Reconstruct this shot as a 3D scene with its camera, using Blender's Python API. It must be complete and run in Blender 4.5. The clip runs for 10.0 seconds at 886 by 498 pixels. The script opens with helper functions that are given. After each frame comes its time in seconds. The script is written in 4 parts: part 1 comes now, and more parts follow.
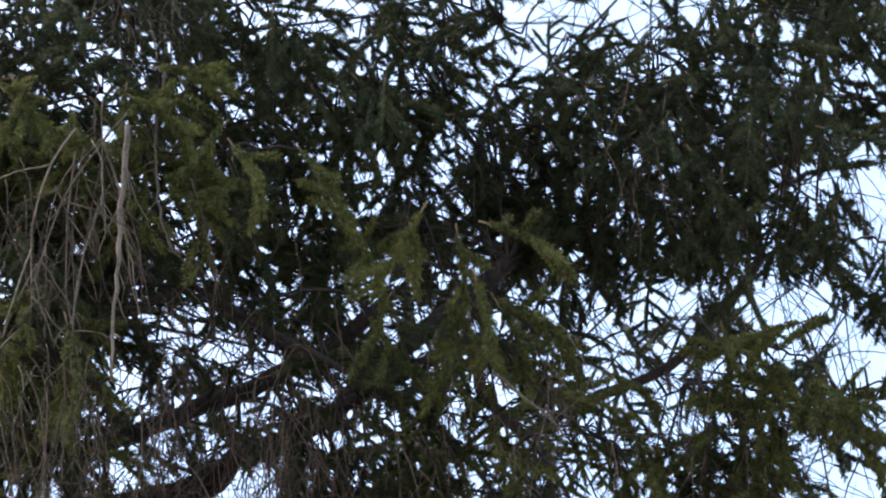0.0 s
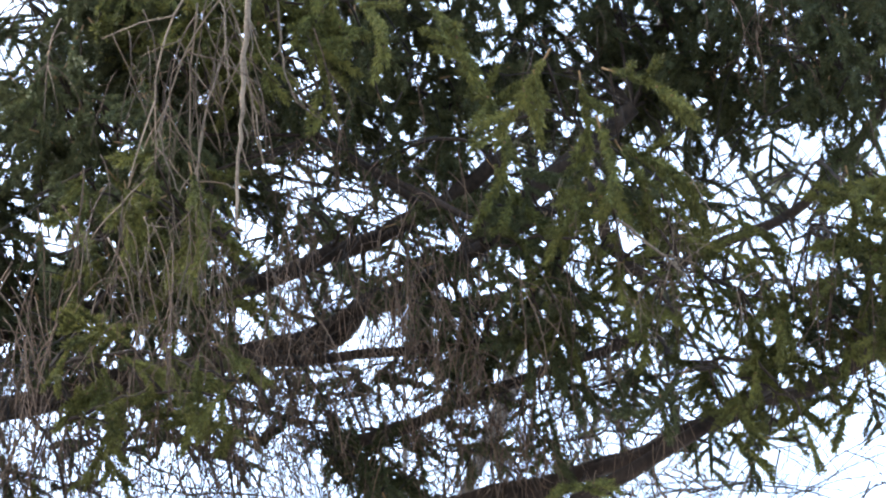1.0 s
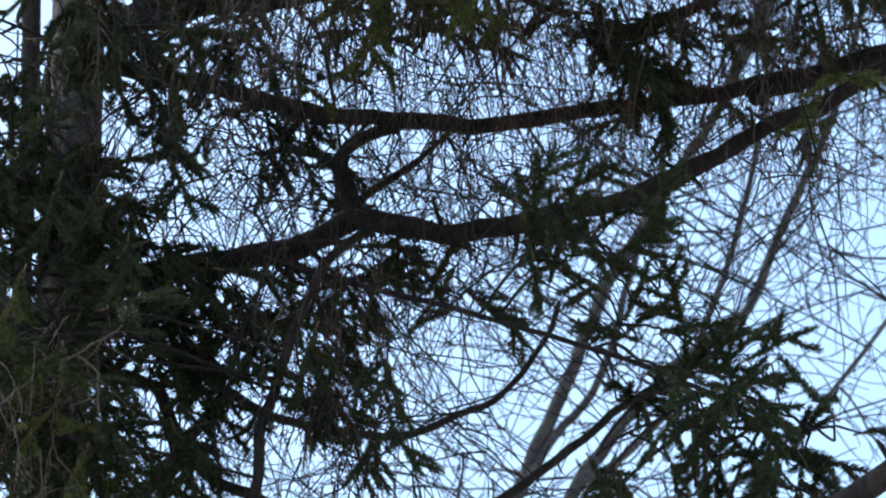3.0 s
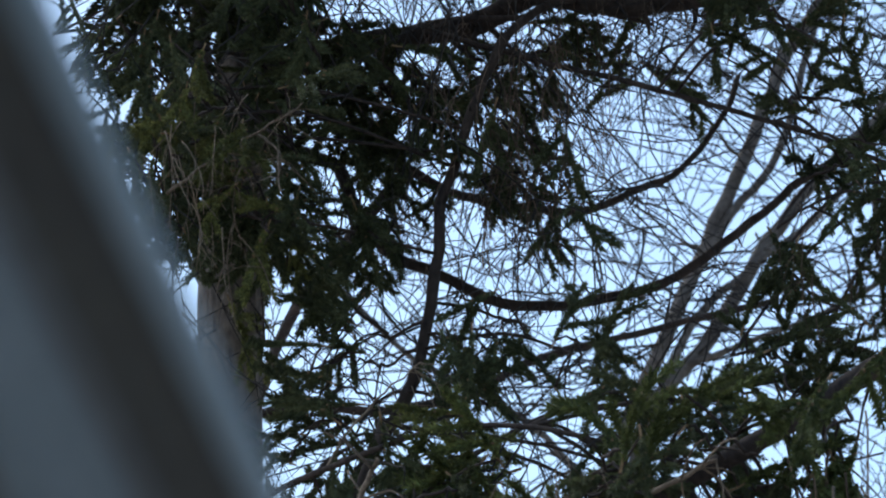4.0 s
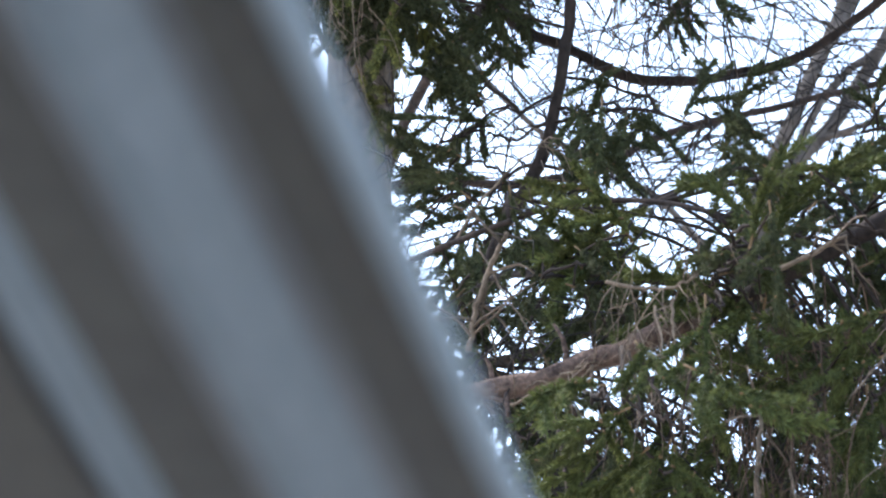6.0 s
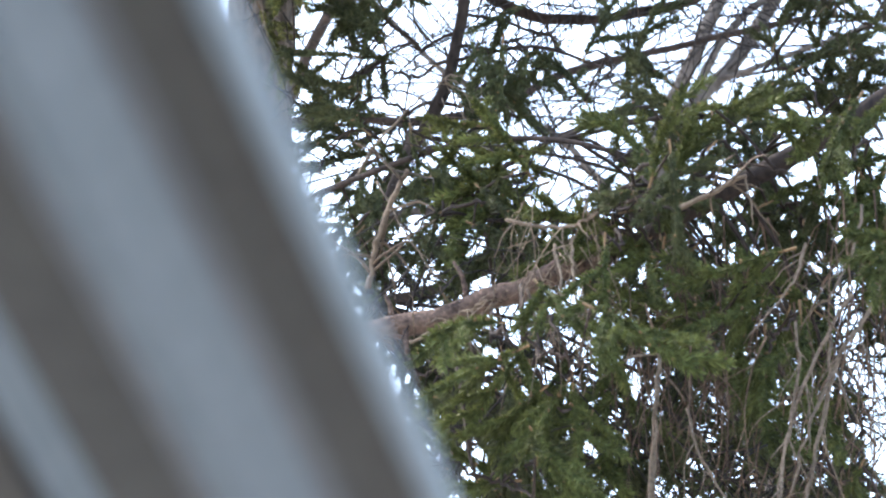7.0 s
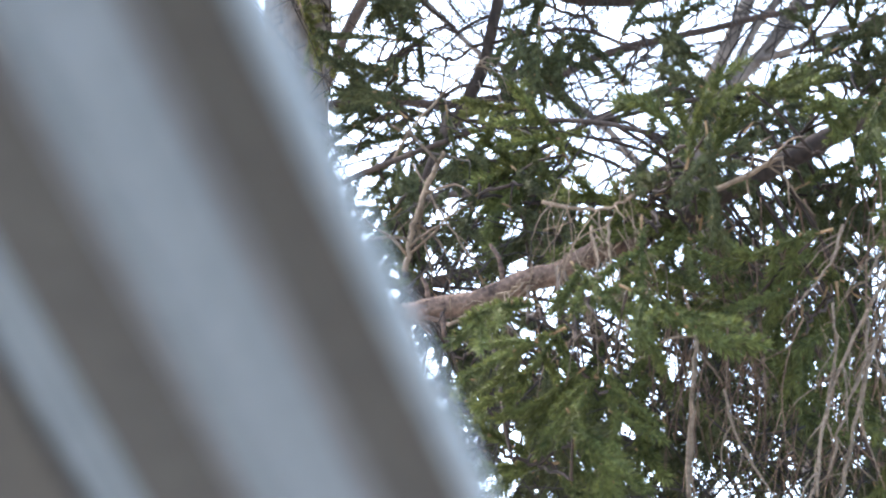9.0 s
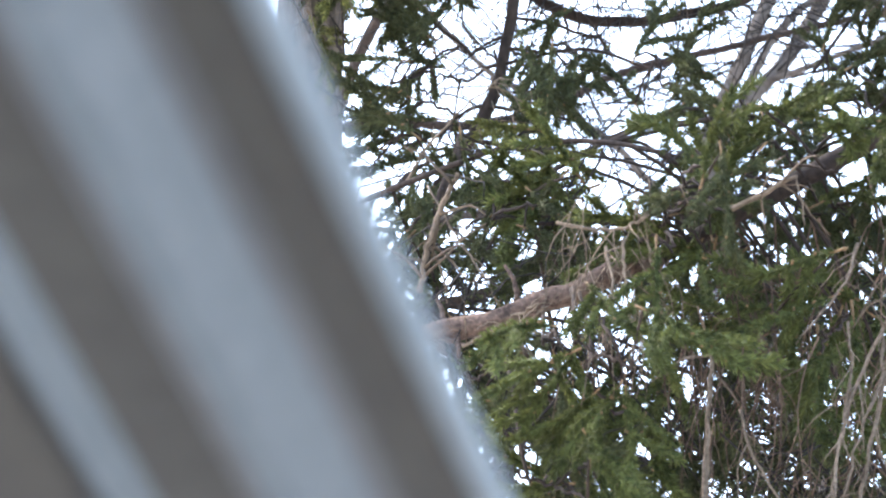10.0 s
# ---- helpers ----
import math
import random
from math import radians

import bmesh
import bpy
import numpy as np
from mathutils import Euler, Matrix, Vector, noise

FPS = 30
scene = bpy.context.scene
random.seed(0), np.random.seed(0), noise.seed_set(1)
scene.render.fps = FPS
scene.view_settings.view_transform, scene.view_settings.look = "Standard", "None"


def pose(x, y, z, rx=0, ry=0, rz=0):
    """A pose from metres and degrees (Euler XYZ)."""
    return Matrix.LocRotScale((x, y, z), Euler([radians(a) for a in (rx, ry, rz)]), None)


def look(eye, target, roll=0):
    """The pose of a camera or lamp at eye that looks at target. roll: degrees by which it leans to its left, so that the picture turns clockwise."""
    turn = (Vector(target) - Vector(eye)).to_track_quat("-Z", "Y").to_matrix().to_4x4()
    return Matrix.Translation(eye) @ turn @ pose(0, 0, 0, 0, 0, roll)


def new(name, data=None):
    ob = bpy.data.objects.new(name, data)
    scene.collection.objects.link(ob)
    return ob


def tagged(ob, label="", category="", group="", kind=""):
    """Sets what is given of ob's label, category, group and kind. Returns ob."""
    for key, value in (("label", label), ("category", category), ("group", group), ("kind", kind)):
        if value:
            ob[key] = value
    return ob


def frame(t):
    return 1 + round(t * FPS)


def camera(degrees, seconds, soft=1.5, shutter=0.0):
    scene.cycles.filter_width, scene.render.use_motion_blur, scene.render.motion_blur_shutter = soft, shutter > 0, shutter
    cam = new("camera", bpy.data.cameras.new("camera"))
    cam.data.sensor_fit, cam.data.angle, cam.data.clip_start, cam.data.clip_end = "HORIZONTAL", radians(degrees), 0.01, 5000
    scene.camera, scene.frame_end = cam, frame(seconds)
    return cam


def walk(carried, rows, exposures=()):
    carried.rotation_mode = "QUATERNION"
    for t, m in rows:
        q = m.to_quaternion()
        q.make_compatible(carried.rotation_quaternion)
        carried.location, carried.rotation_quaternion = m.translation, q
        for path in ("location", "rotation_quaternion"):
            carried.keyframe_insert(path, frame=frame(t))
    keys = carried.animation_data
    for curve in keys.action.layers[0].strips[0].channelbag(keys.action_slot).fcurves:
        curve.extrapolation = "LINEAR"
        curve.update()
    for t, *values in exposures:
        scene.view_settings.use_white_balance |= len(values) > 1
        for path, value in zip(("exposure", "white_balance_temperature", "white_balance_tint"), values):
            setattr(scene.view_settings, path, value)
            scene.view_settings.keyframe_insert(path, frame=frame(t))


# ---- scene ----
cam = camera(12.0, 10.0, soft=2.1)
cam.data.dof.use_dof, cam.data.dof.focus_distance, cam.data.dof.aperture_fstop = True, 7.7, 14
walk(cam, [
    (0, pose(0.0110, 0, 1.6000, 120.084, 0, -9.005) @ pose(0, 0, 0, 0, 0, -2.750)),
    (0.5, pose(0.0111, 0, 1.6000, 119.222, 0, -7.855) @ pose(0, 0, 0, 0, 0, -2.638)),
    (1, pose(0.0111, 0, 1.6000, 118.093, 0, -6.975) @ pose(0, 0, 0, 0, 0, -2.277)),
    (1.5, pose(0.0112, 0, 1.6000, 116.861, 0, -5.540) @ pose(0, 0, 0, 0, 0, -1.450)),
    (2, pose(0.0113, 0, 1.6000, 115.365, 0, -4.021) @ pose(0, 0, 0, 0, 0, -0.797)),
    (2.2, pose(0.0113, 0, 1.6000, 114.798, 0, -4.118) @ pose(0, 0, 0, 0, 0, -0.746)),
    (3.3, pose(0.0115, 0, 1.6000, 111.573, 0, -2.214) @ pose(0, 0, 0, 0, 0, -0.336)),
    (3.5, pose(0.0115, 0, 1.6000, 110.808, 0, -1.829) @ pose(0, 0, 0, 0, 0, -0.352)),
    (4, pose(0.0056, 0, 1.6000, 109.572, 0, -0.275) @ pose(0, 0, 0, 0, 0, 0.004)),
    (4.5, pose(0.0010, 0, 1.6000, 108.407, 0, 0.835) @ pose(0, 0, 0, 0, 0, 0.854)),
    (5, pose(0.0010, 0, 1.6000, 107.759, 0, 1.116) @ pose(0, 0, 0, 0, 0, 1.172)),
    (5.5, pose(0.0009, 0, 1.6000, 107.021, 0, 1.561) @ pose(0, 0, 0, 0, 0, 1.058)),
    (5.7, pose(0.0008, 0, 1.6000, 106.783, 0, 1.632) @ pose(0, 0, 0, 0, 0, 1.024)),
    (6.8, pose(0.0006, 0, 1.6000, 105.818, 0, 0.387) @ pose(0, 0, 0, 0, 0, 1.029)),
    (7, pose(0.0005, 0, 1.6000, 105.654, 0, 0.075) @ pose(0, 0, 0, 0, 0, 1.005)),
    (7.5, pose(0.0008, 0, 1.6000, 105.419, 0, -0.140) @ pose(0, 0, 0, 0, 0, 0.924)),
    (8, pose(0.0010, 0, 1.6000, 105.429, 0, 0.198) @ pose(0, 0, 0, 0, 0, 1.031)),
    (8.5, pose(0.0020, 0, 1.6000, 105.399, 0, 0.456) @ pose(0, 0, 0, 0, 0, 1.216)),
    (9, pose(0.0030, 0, 1.6000, 105.408, 0, 0.611) @ pose(0, 0, 0, 0, 0, 0.982)),
    (9.5, pose(0.0020, 0, 1.6000, 105.571, 0, 0.831) @ pose(0, 0, 0, 0, 0, 0.949)),
    (10, pose(-0.0005, 0, 1.6000, 105.695, 0, 0.790) @ pose(0, 0, 0, 0, 0, 0.667)),
], exposures=[(0, 1.42, 6350, 8), (0.5, 2.1, 6400, 7), (1, 2.35, 6450, 7), (1.6, 2.05, 6200, 6), (2, 1.7, 6250, 5), (3.3, 0.72, 5700, 1), (4, 0.64, 5850, 2), (4.5, 0.82, 6100, 3), (5, 1.15, 6250, 5), (5.5, 1.65, 6200, 8), (7, 2.5, 6450, 9), (8, 2.68, 6500, 10), (10, 2.8, 6500, 10)])

# ---- light ----
world = bpy.data.worlds.new("sky")
scene.world = world
world.use_nodes = True
wn = world.node_tree.nodes
sky = wn.new("ShaderNodeTexSky")
sky.sky_type, sky.sun_disc = "NISHITA", False
sky.sun_elevation, sky.sun_rotation = radians(53), radians(-45)
sky.air_density, sky.dust_density, sky.ozone_density = 1.0, 2.0, 1.0
wn["Background"].inputs["Strength"].default_value = 0.15
world.node_tree.links.new(sky.outputs[0], wn["Background"].inputs["Color"])
sun_data = bpy.data.lights.new("sun", "SUN")
sun_data.energy, sun_data.angle, sun_data.color = 0.75, radians(12), (1.0, 0.95, 0.87)
sun = new("sun", sun_data)
sun.matrix_world = look((-9, 9, 16.9), (0, 0, 0))


# ---- materials ----
def material(name, low, high, scale, rough=0.8, metal=0.0, bump=0.3, fine=8.0, per_object=0.0, per_island=0.0, stretch=(1, 1, 1),
             translucent=0.0, specular=0.3, bump_distance=0.004):
    """Two colours mixed by coarse and fine noise, a bump, and changes from object to object or from piece to piece."""
    m = bpy.data.materials.new(name)
    m.use_nodes = True
    n, k = m.node_tree.nodes, m.node_tree.links
    b = n["Principled BSDF"]
    b.inputs["Roughness"].default_value, b.inputs["Metallic"].default_value = rough, metal
    b.inputs["Specular IOR Level"].default_value = specular
    co, mp = n.new("ShaderNodeTexCoord"), n.new("ShaderNodeMapping")
    mp.inputs["Scale"].default_value = stretch
    k.new(co.outputs["Object"], mp.inputs["Vector"])
    n1, n2 = n.new("ShaderNodeTexNoise"), n.new("ShaderNodeTexNoise")
    for t, s in ((n1, scale), (n2, scale * fine)):
        t.inputs["Scale"].default_value, t.inputs["Detail"].default_value = s, 5
        k.new(mp.outputs[0], t.inputs["Vector"])
    add = n.new("ShaderNodeMath")
    add.operation = "MULTIPLY_ADD"
    add.inputs[1].default_value = 0.5
    k.new(n2.outputs["Fac"], add.inputs[0])
    half = n.new("ShaderNodeMath")
    half.operation = "MULTIPLY"
    half.inputs[1].default_value = 0.5
    k.new(n1.outputs["Fac"], half.inputs[0])
    k.new(half.outputs[0], add.inputs[2])
    ramp = n.new("ShaderNodeValToRGB")
    ramp.color_ramp.elements[0].position, ramp.color_ramp.elements[1].position = 0.36, 0.64
    ramp.color_ramp.elements[0].color, ramp.color_ramp.elements[1].color = (*low, 1), (*high, 1)
    k.new(add.outputs[0], ramp.inputs[0])
    colour = ramp.outputs[0]
    for amount, node, out in ((per_object, "ShaderNodeObjectInfo", "Random"), (per_island, "ShaderNodeNewGeometry", "Random Per Island")):
        if amount:
            src, rng, hsv = n.new(node), n.new("ShaderNodeMapRange"), n.new("ShaderNodeHueSaturation")
            rng.inputs["To Min"].default_value, rng.inputs["To Max"].default_value = 1 - amount, 1 + amount
            k.new(src.outputs[out], rng.inputs["Value"])
            k.new(rng.outputs[0], hsv.inputs["Value"])
            k.new(colour, hsv.inputs["Color"])
            colour = hsv.outputs[0]
    k.new(colour, b.inputs["Base Color"])
    if bump:
        bp = n.new("ShaderNodeBump")
        bp.inputs["Strength"].default_value, bp.inputs["Distance"].default_value = bump, bump_distance
        k.new(add.outputs[0], bp.inputs["Height"])
        k.new(bp.outputs[0], b.inputs["Normal"])
    if translucent:
        tr, mix = n.new("ShaderNodeBsdfTranslucent"), n.new("ShaderNodeMixShader")
        mix.inputs[0].default_value = translucent
        k.new(colour, tr.inputs["Color"])
        k.new(b.outputs[0], mix.inputs[1])
        k.new(tr.outputs[0], mix.inputs[2])
        k.new(mix.outputs[0], n["Material Output"].inputs["Surface"])
    return m


BARK = material("spruce_bark", (0.018, 0.012, 0.009), (0.068, 0.045, 0.033), 22, 0.9, bump=0.9, fine=5, stretch=(1, 1, 0.45), per_object=0.15)
BARK_RED = material("reddish_bark", (0.041, 0.025, 0.018), (0.176, 0.109, 0.077), 34, 0.88, bump=1.0, fine=4, per_object=0.1, bump_distance=0.006)
TRUNK_BARK = material("trunk_bark", (0.076, 0.057, 0.044), (0.230, 0.176, 0.136), 20, 0.9, bump=1.0, fine=4, stretch=(1, 1, 0.35), bump_distance=0.008)
GREY_BARK = material("grey_smooth_bark", (0.077, 0.059, 0.046), (0.184, 0.146, 0.119), 9, 0.85, bump=0.4, fine=7)
FINE_TWIG = material("bare_fine_twig", (0.022, 0.017, 0.014), (0.050, 0.039, 0.032), 9, 0.85, bump=0, per_island=0.3)
DRY = material("dry_hanging_twig", (0.052, 0.032, 0.021), (0.168, 0.105, 0.067), 14, 0.85, bump=0, per_object=0.3, per_island=0.2)
PALE = material("pale_dead_twig", (0.092, 0.063, 0.041), (0.229, 0.162, 0.108), 16, 0.85, bump=0, per_object=0.2, per_island=0.2)
TWIG = material("shoot_wood", (0.13, 0.075, 0.035), (0.26, 0.16, 0.075), 30, 0.8, bump=0, per_object=0.2)
# Needle hues, with some crown shade and lit tips put into their tones.
NEEDLE = material("dark_shaded_needles", (0.041, 0.045, 0.021), (0.112, 0.114, 0.048), 13, 0.65, bump=0, per_object=0.2, per_island=0.25, translucent=0.25, specular=0.15)
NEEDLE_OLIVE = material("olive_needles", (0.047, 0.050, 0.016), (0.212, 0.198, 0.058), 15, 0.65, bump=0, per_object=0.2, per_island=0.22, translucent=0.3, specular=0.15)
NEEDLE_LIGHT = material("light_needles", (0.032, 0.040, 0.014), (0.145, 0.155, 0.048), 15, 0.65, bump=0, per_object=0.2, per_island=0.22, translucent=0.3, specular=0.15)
METAL = material("painted_sheet_metal", (0.197, 0.227, 0.240), (0.253, 0.282, 0.295), 6, 0.65, bump=0.15, fine=12, bump_distance=0.001)
# Shade in the folds of the sheet, put into the recess colour.
RECESS_SHADE = material("shaded_recess", (0.075, 0.065, 0.054), (0.102, 0.091, 0.073), 10, 0.7, bump=0.2, bump_distance=0.001)
# Half tone on the flanks, painting the fade from fold shade to bulge.
FLANK_SHADE = material("half_shaded_flank", (0.140, 0.136, 0.131), (0.187, 0.182, 0.177), 8, 0.7, bump=0.2, bump_distance=0.001)
# Unseen ground, made pale and neutral to bounce light onto roof and trees.
BOUNCE_GROUND = material("bounce_ground", (0.24, 0.23, 0.22), (0.42, 0.41, 0.39), 0.6, 0.95, bump=0.6, fine=40)
PLASTER = material("house_plaster", (0.48, 0.46, 0.42), (0.58, 0.56, 0.52), 2, 0.9, bump=0.4, fine=40)


# ---- building tools ----
class Geo:
    """Points and faces gathered for one mesh."""

    def __init__(self):
        self.v, self.f = [], []

    def tube(self, pts, radii, sides=6, rough=0.0):
        start, n = len(self.v), len(pts)
        side = None
        for i, p in enumerate(pts):
            way = (pts[min(i + 1, n - 1)] - pts[max(i - 1, 0)]).normalized()
            if side is None:
                side = way.orthogonal().normalized()
            side = (side - way * side.dot(way)).normalized()
            up = way.cross(side)
            for s in range(sides):
                a = 2 * math.pi * s / sides
                r = radii[i] * (1 + (random.uniform(-rough, rough) if rough else 0))
                self.v.append(p + (side * math.cos(a) + up * math.sin(a)) * r)
        for i in range(n - 1):
            for s in range(sides):
                a, b = start + i * sides + s, start + i * sides + (s + 1) % sides
                self.f.append((a, b, b + sides, a + sides))
        self.f.append(tuple(start + s for s in reversed(range(sides))))
        self.f.append(tuple(start + (n - 1) * sides + s for s in range(sides)))

    def mesh(self, name, mat, smooth=True):
        me = bpy.data.meshes.new(name)
        me.from_pydata([tuple(p) for p in self.v], [], self.f)
        me.materials.append(mat)
        if smooth:
            me.polygons.foreach_set("use_smooth", [True] * len(me.polygons))
        me.update()
        return me


def part(name, me, parent, label="", kind=""):
    ob = new(name, me)
    ob.parent = parent
    return tagged(ob, label, kind=kind)


def thing(name, place, label, category, group="", kind=""):
    ob = new(name)
    ob.location = place
    bpy.context.view_layer.update()
    return tagged(ob, label, category, group, kind)


def under(name, me, parent, label="", kind=""):
    """A part whose mesh is given in world coordinates."""
    ob = part(name, me, parent, label, kind)
    root = parent
    ob.matrix_parent_inverse = Matrix.Translation(-Vector(ROOT[root]))
    ROOT[ob] = ROOT[root]
    return ob


ROOT = {}


def spline(points, steps):
    """A smooth line through the points."""
    p = [Vector(q) for q in points]
    p = [p[0] * 2 - p[1]] + p + [p[-1] * 2 - p[-2]]
    out = []
    for i in range(1, len(p) - 2):
        for s in range(steps):
            t = s / steps
            a, b, c, d = p[i - 1 : i + 3]
            out.append(0.5 * (2 * b + (c - a) * t + (2 * a - 5 * b + 4 * c - d) * t * t + (3 * b - a - 3 * c + d) * t ** 3))
    out.append(p[-2])
    return out


def jitter(amount):
    return Vector((random.gauss(0, amount), random.gauss(0, amount), random.gauss(0, amount)))


def wander(start, way, length, steps, bend, pull):
    """A crooked line that begins along way and is drawn towards pull."""
    p, w, out = Vector(start), Vector(way).normalized(), [Vector(start)]
    for _ in range(steps):
        w = (w + jitter(bend) + Vector(pull)).normalized()
        p = p + w * (length / steps)
        out.append(p.copy())
    return out


def taper(r0, r1, n):
    return [r0 + (r1 - r0) * i / max(1, n - 1) for i in range(n)]


# ---- ground and house wall ----
g = Geo()
RINGS = (0, 1.5, 4, 10, 25, 70, 200, 600, 2000)
for r in RINGS:
    for s in range(32):
        a = 2 * math.pi * s / 32
        x, y = r * math.cos(a), r * math.sin(a)
        g.v.append(Vector((x, y, 0.0 if r < 12 else 0.25 * math.sin(x * 0.05) * math.cos(y * 0.04) - 0.3)))
for i in range(len(RINGS) - 1):
    for s in range(32):
        a, b = i * 32 + s, i * 32 + (s + 1) % 32
        g.f.append((a, b, b + 32, a + 32))
tagged(new("ground", g.mesh("ground", BOUNCE_GROUND)), "unseen pale grey ground, toned to bounce light, that reaches the horizon", "ground", kind="structure")

bm = bmesh.new()
bmesh.ops.create_cube(bm, size=1, matrix=Matrix.Translation((-1.13, -1.0, 1.45)) @ Matrix.Diagonal((0.3, 6.4, 2.9, 1)))
bmesh.ops.bevel(bm, geom=bm.edges[:], offset=0.01, segments=2, affect="EDGES")
me = bpy.data.meshes.new("wall_west")
bm.to_mesh(me)
me.materials.append(PLASTER)
tagged(new("wall_west", me), "plain plastered house wall beside the pale ground", "wall", kind="structure")


# ---- the edge of a corrugated lean-to roof on the house wall ----
LIP, REC1, BULGE, REC2, RIB, DEEP = 0.0105, 0.0285, 0.0500, 0.0290, 0.0165, -0.010


def lean_to_roof():
    """A low corrugated metal roof on the wall: a rolled edge, broad bulges and ribs between recesses with shade painted
    in.
    """
    down = Vector((0.2400, 0.9159, -0.3217))
    across = Vector((-0.9673, 0.2535, -0.0001))
    out = across.cross(down).normalized()
    if out.z > 0:
        out = -out
    edge = Vector((-0.0272, 1.1542, 1.9181))
    low, high = 0.95, -1.5
    root = thing("lean_to_roof", edge, "pale grey corrugated metal lean-to roof on the house wall", "roof")
    ROOT[root] = edge

    def band(name, profile, mat, thick=0.0016, label=""):
        """An extrusion of (across, out) points with thickness."""
        gg, n = Geo(), len(profile)
        for s in (0, 1):
            for e in (low, high):
                for a, h in profile:
                    gg.v.append(edge + down * e + across * a + out * (h - s * thick))
        for i in range(n - 1):
            gg.f.append((i, i + 1, n + i + 1, n + i))
            gg.f.append((2 * n + i, 3 * n + i, 3 * n + i + 1, 2 * n + i + 1))
            gg.f.append((i, 2 * n + i, 2 * n + i + 1, i + 1))
            gg.f.append((n + i, n + i + 1, 3 * n + i + 1, 3 * n + i))
        for i in (0, n - 1):
            gg.f.append((i, n + i, 3 * n + i, 2 * n + i))
        return under(name, gg.mesh(name, mat), root, label)

    def arc(a0, a1, rise, steps=9):
        return [(a0 + (a1 - a0) * (0.5 - 0.5 * math.cos(math.pi * i / steps)), rise * math.sin(math.pi * i / steps)) for i in range(steps + 1)]

    def swell(a0, a1, low_h, high_h, steps=20):
        return [(a0 + (a1 - a0) * i / steps, low_h + (high_h - low_h) * math.sin(math.pi * i / steps) ** 2) for i in range(steps + 1)]

    band("rolled_edge", arc(0.0, LIP, 0.0055, 14), METAL, label="pale rolled roof edge")
    a = LIP
    while a < 0.93:
        first = a < 0.1
        w = REC1 if first else 0.07
        band("recess", [(a, 0.0), (a + 0.001, DEEP), (a + w, DEEP)], RECESS_SHADE)
        a += w
        sheet = swell(a, a + BULGE, DEEP, -0.001)
        band("flank", sheet[:4], FLANK_SHADE)
        band("bulge", sheet[3:18], METAL)
        band("flank", sheet[17:], FLANK_SHADE)
        a += BULGE
        band("recess", [(a, DEEP), (a + REC2, DEEP)], RECESS_SHADE)
        a += REC2
        band("rib", swell(a, a + RIB, DEEP, 0.002, 12), METAL)
        a += RIB
    return root


lean_to_roof()


# ---- trees: woody parts ----
def tree_root(name, place, label, category):
    ob = thing(name, place, label, category)
    ROOT[ob] = Vector(place)
    return ob


WOOD = {}


def reach(tree, p):
    """The nearest place of the tree's wood that is built already, rather above than below."""
    return min(WOOD[tree], key=lambda q: (q - p).length + 1.5 * max(0, p.z - q.z))


def limb(tree, r0, r1, *points, joined=True, red=False):
    """A thick crooked branch with bark, small knots and stubs, through the points, joined to the wood before it."""
    line = spline(points, 5)
    if joined and (near := reach(tree, line[0])) != line[0] and (near - line[0]).length > 0.03:
        gap = (near - line[0]).length
        line = spline((near, near.lerp(line[0], 0.5) - (line[1] - line[0]).normalized() * min(0.06, gap * 0.15), line[0]), 5)[:-1] + line
    WOOD[tree] += [p.copy() for p in line]
    n = len(line)
    line = [p + (noise.noise_vector(p * 9) * 0.9 + noise.noise_vector(p * 25) * 0.35) * r1 if 0 < i < n - 1 else p for i, p in enumerate(line)]
    gg = Geo()
    radii = [r * random.uniform(0.95, 1.06) for r in taper(r0, r1, n)]
    gg.tube(line, radii, 12, 0.09 if red else 0.05)
    for _ in range(n // 2):
        i = random.randrange(1, n - 1)
        way = Vector((random.gauss(0, 1), random.gauss(0, 1), random.gauss(-0.3, 1)))
        stub = wander(line[i], way, radii[i] * random.uniform(1.5, 4.5), 3, 0.2, (0, 0, -0.05))
        gg.tube(stub, taper(radii[i] * 0.35, radii[i] * 0.15, 4), 5, 0.1)
    mat = GREY_BARK if tree is bare_tree else BARK_RED if red else BARK
    ob = under("branch", gg.mesh("branch", mat), tree)
    return ob


def trunk(tree, mat, r0, r1, *points):
    line = spline(points, 10)
    WOOD[tree] = [p.copy() for p in line]
    gg = Geo()
    radii = [r * random.uniform(0.96, 1.05) for r in taper(r0, r1, len(line))]
    radii[0] *= 1.5
    gg.tube(line, radii, 24, 0.05)
    return under("trunk", gg.mesh("trunk", mat), tree)


spruce_a = tree_root("spruce_tree", (-0.40, 8.05, 0), "tall spruce with drooping boughs and dry hanging twigs", "tree")
spruce_b = tree_root("spruce_tree", (2.35, 6.1, 0), "spruce with a reddish limb and bright green shoots", "tree")
bare_tree = tree_root("bare_tree", (1.75, 12.0, 0), "leafless grey tree with a maze of fine twigs", "tree")

trunk(spruce_a, TRUNK_BARK, 0.09, 0.032, (-0.39, 8.05, 0), (-0.39, 8.05, 2), (-0.385, 8.05, 4.2), (-0.355, 8.05, 5.3), (-0.36, 8.05, 7.5), (-0.35, 8.05, 10))
trunk(spruce_b, TRUNK_BARK, 0.12, 0.04, (2.35, 6.1, 0), (2.35, 6.1, 3), (2.33, 6.1, 6), (2.33, 6.1, 9))
trunk(bare_tree, GREY_BARK, 0.055, 0.036, (1.75, 12.0, 0), (1.6, 12.0, 2.0), (1.2, 12.0, 3.6), (0.75, 12.0, 4.75), (0.60, 12.0, 5.1))

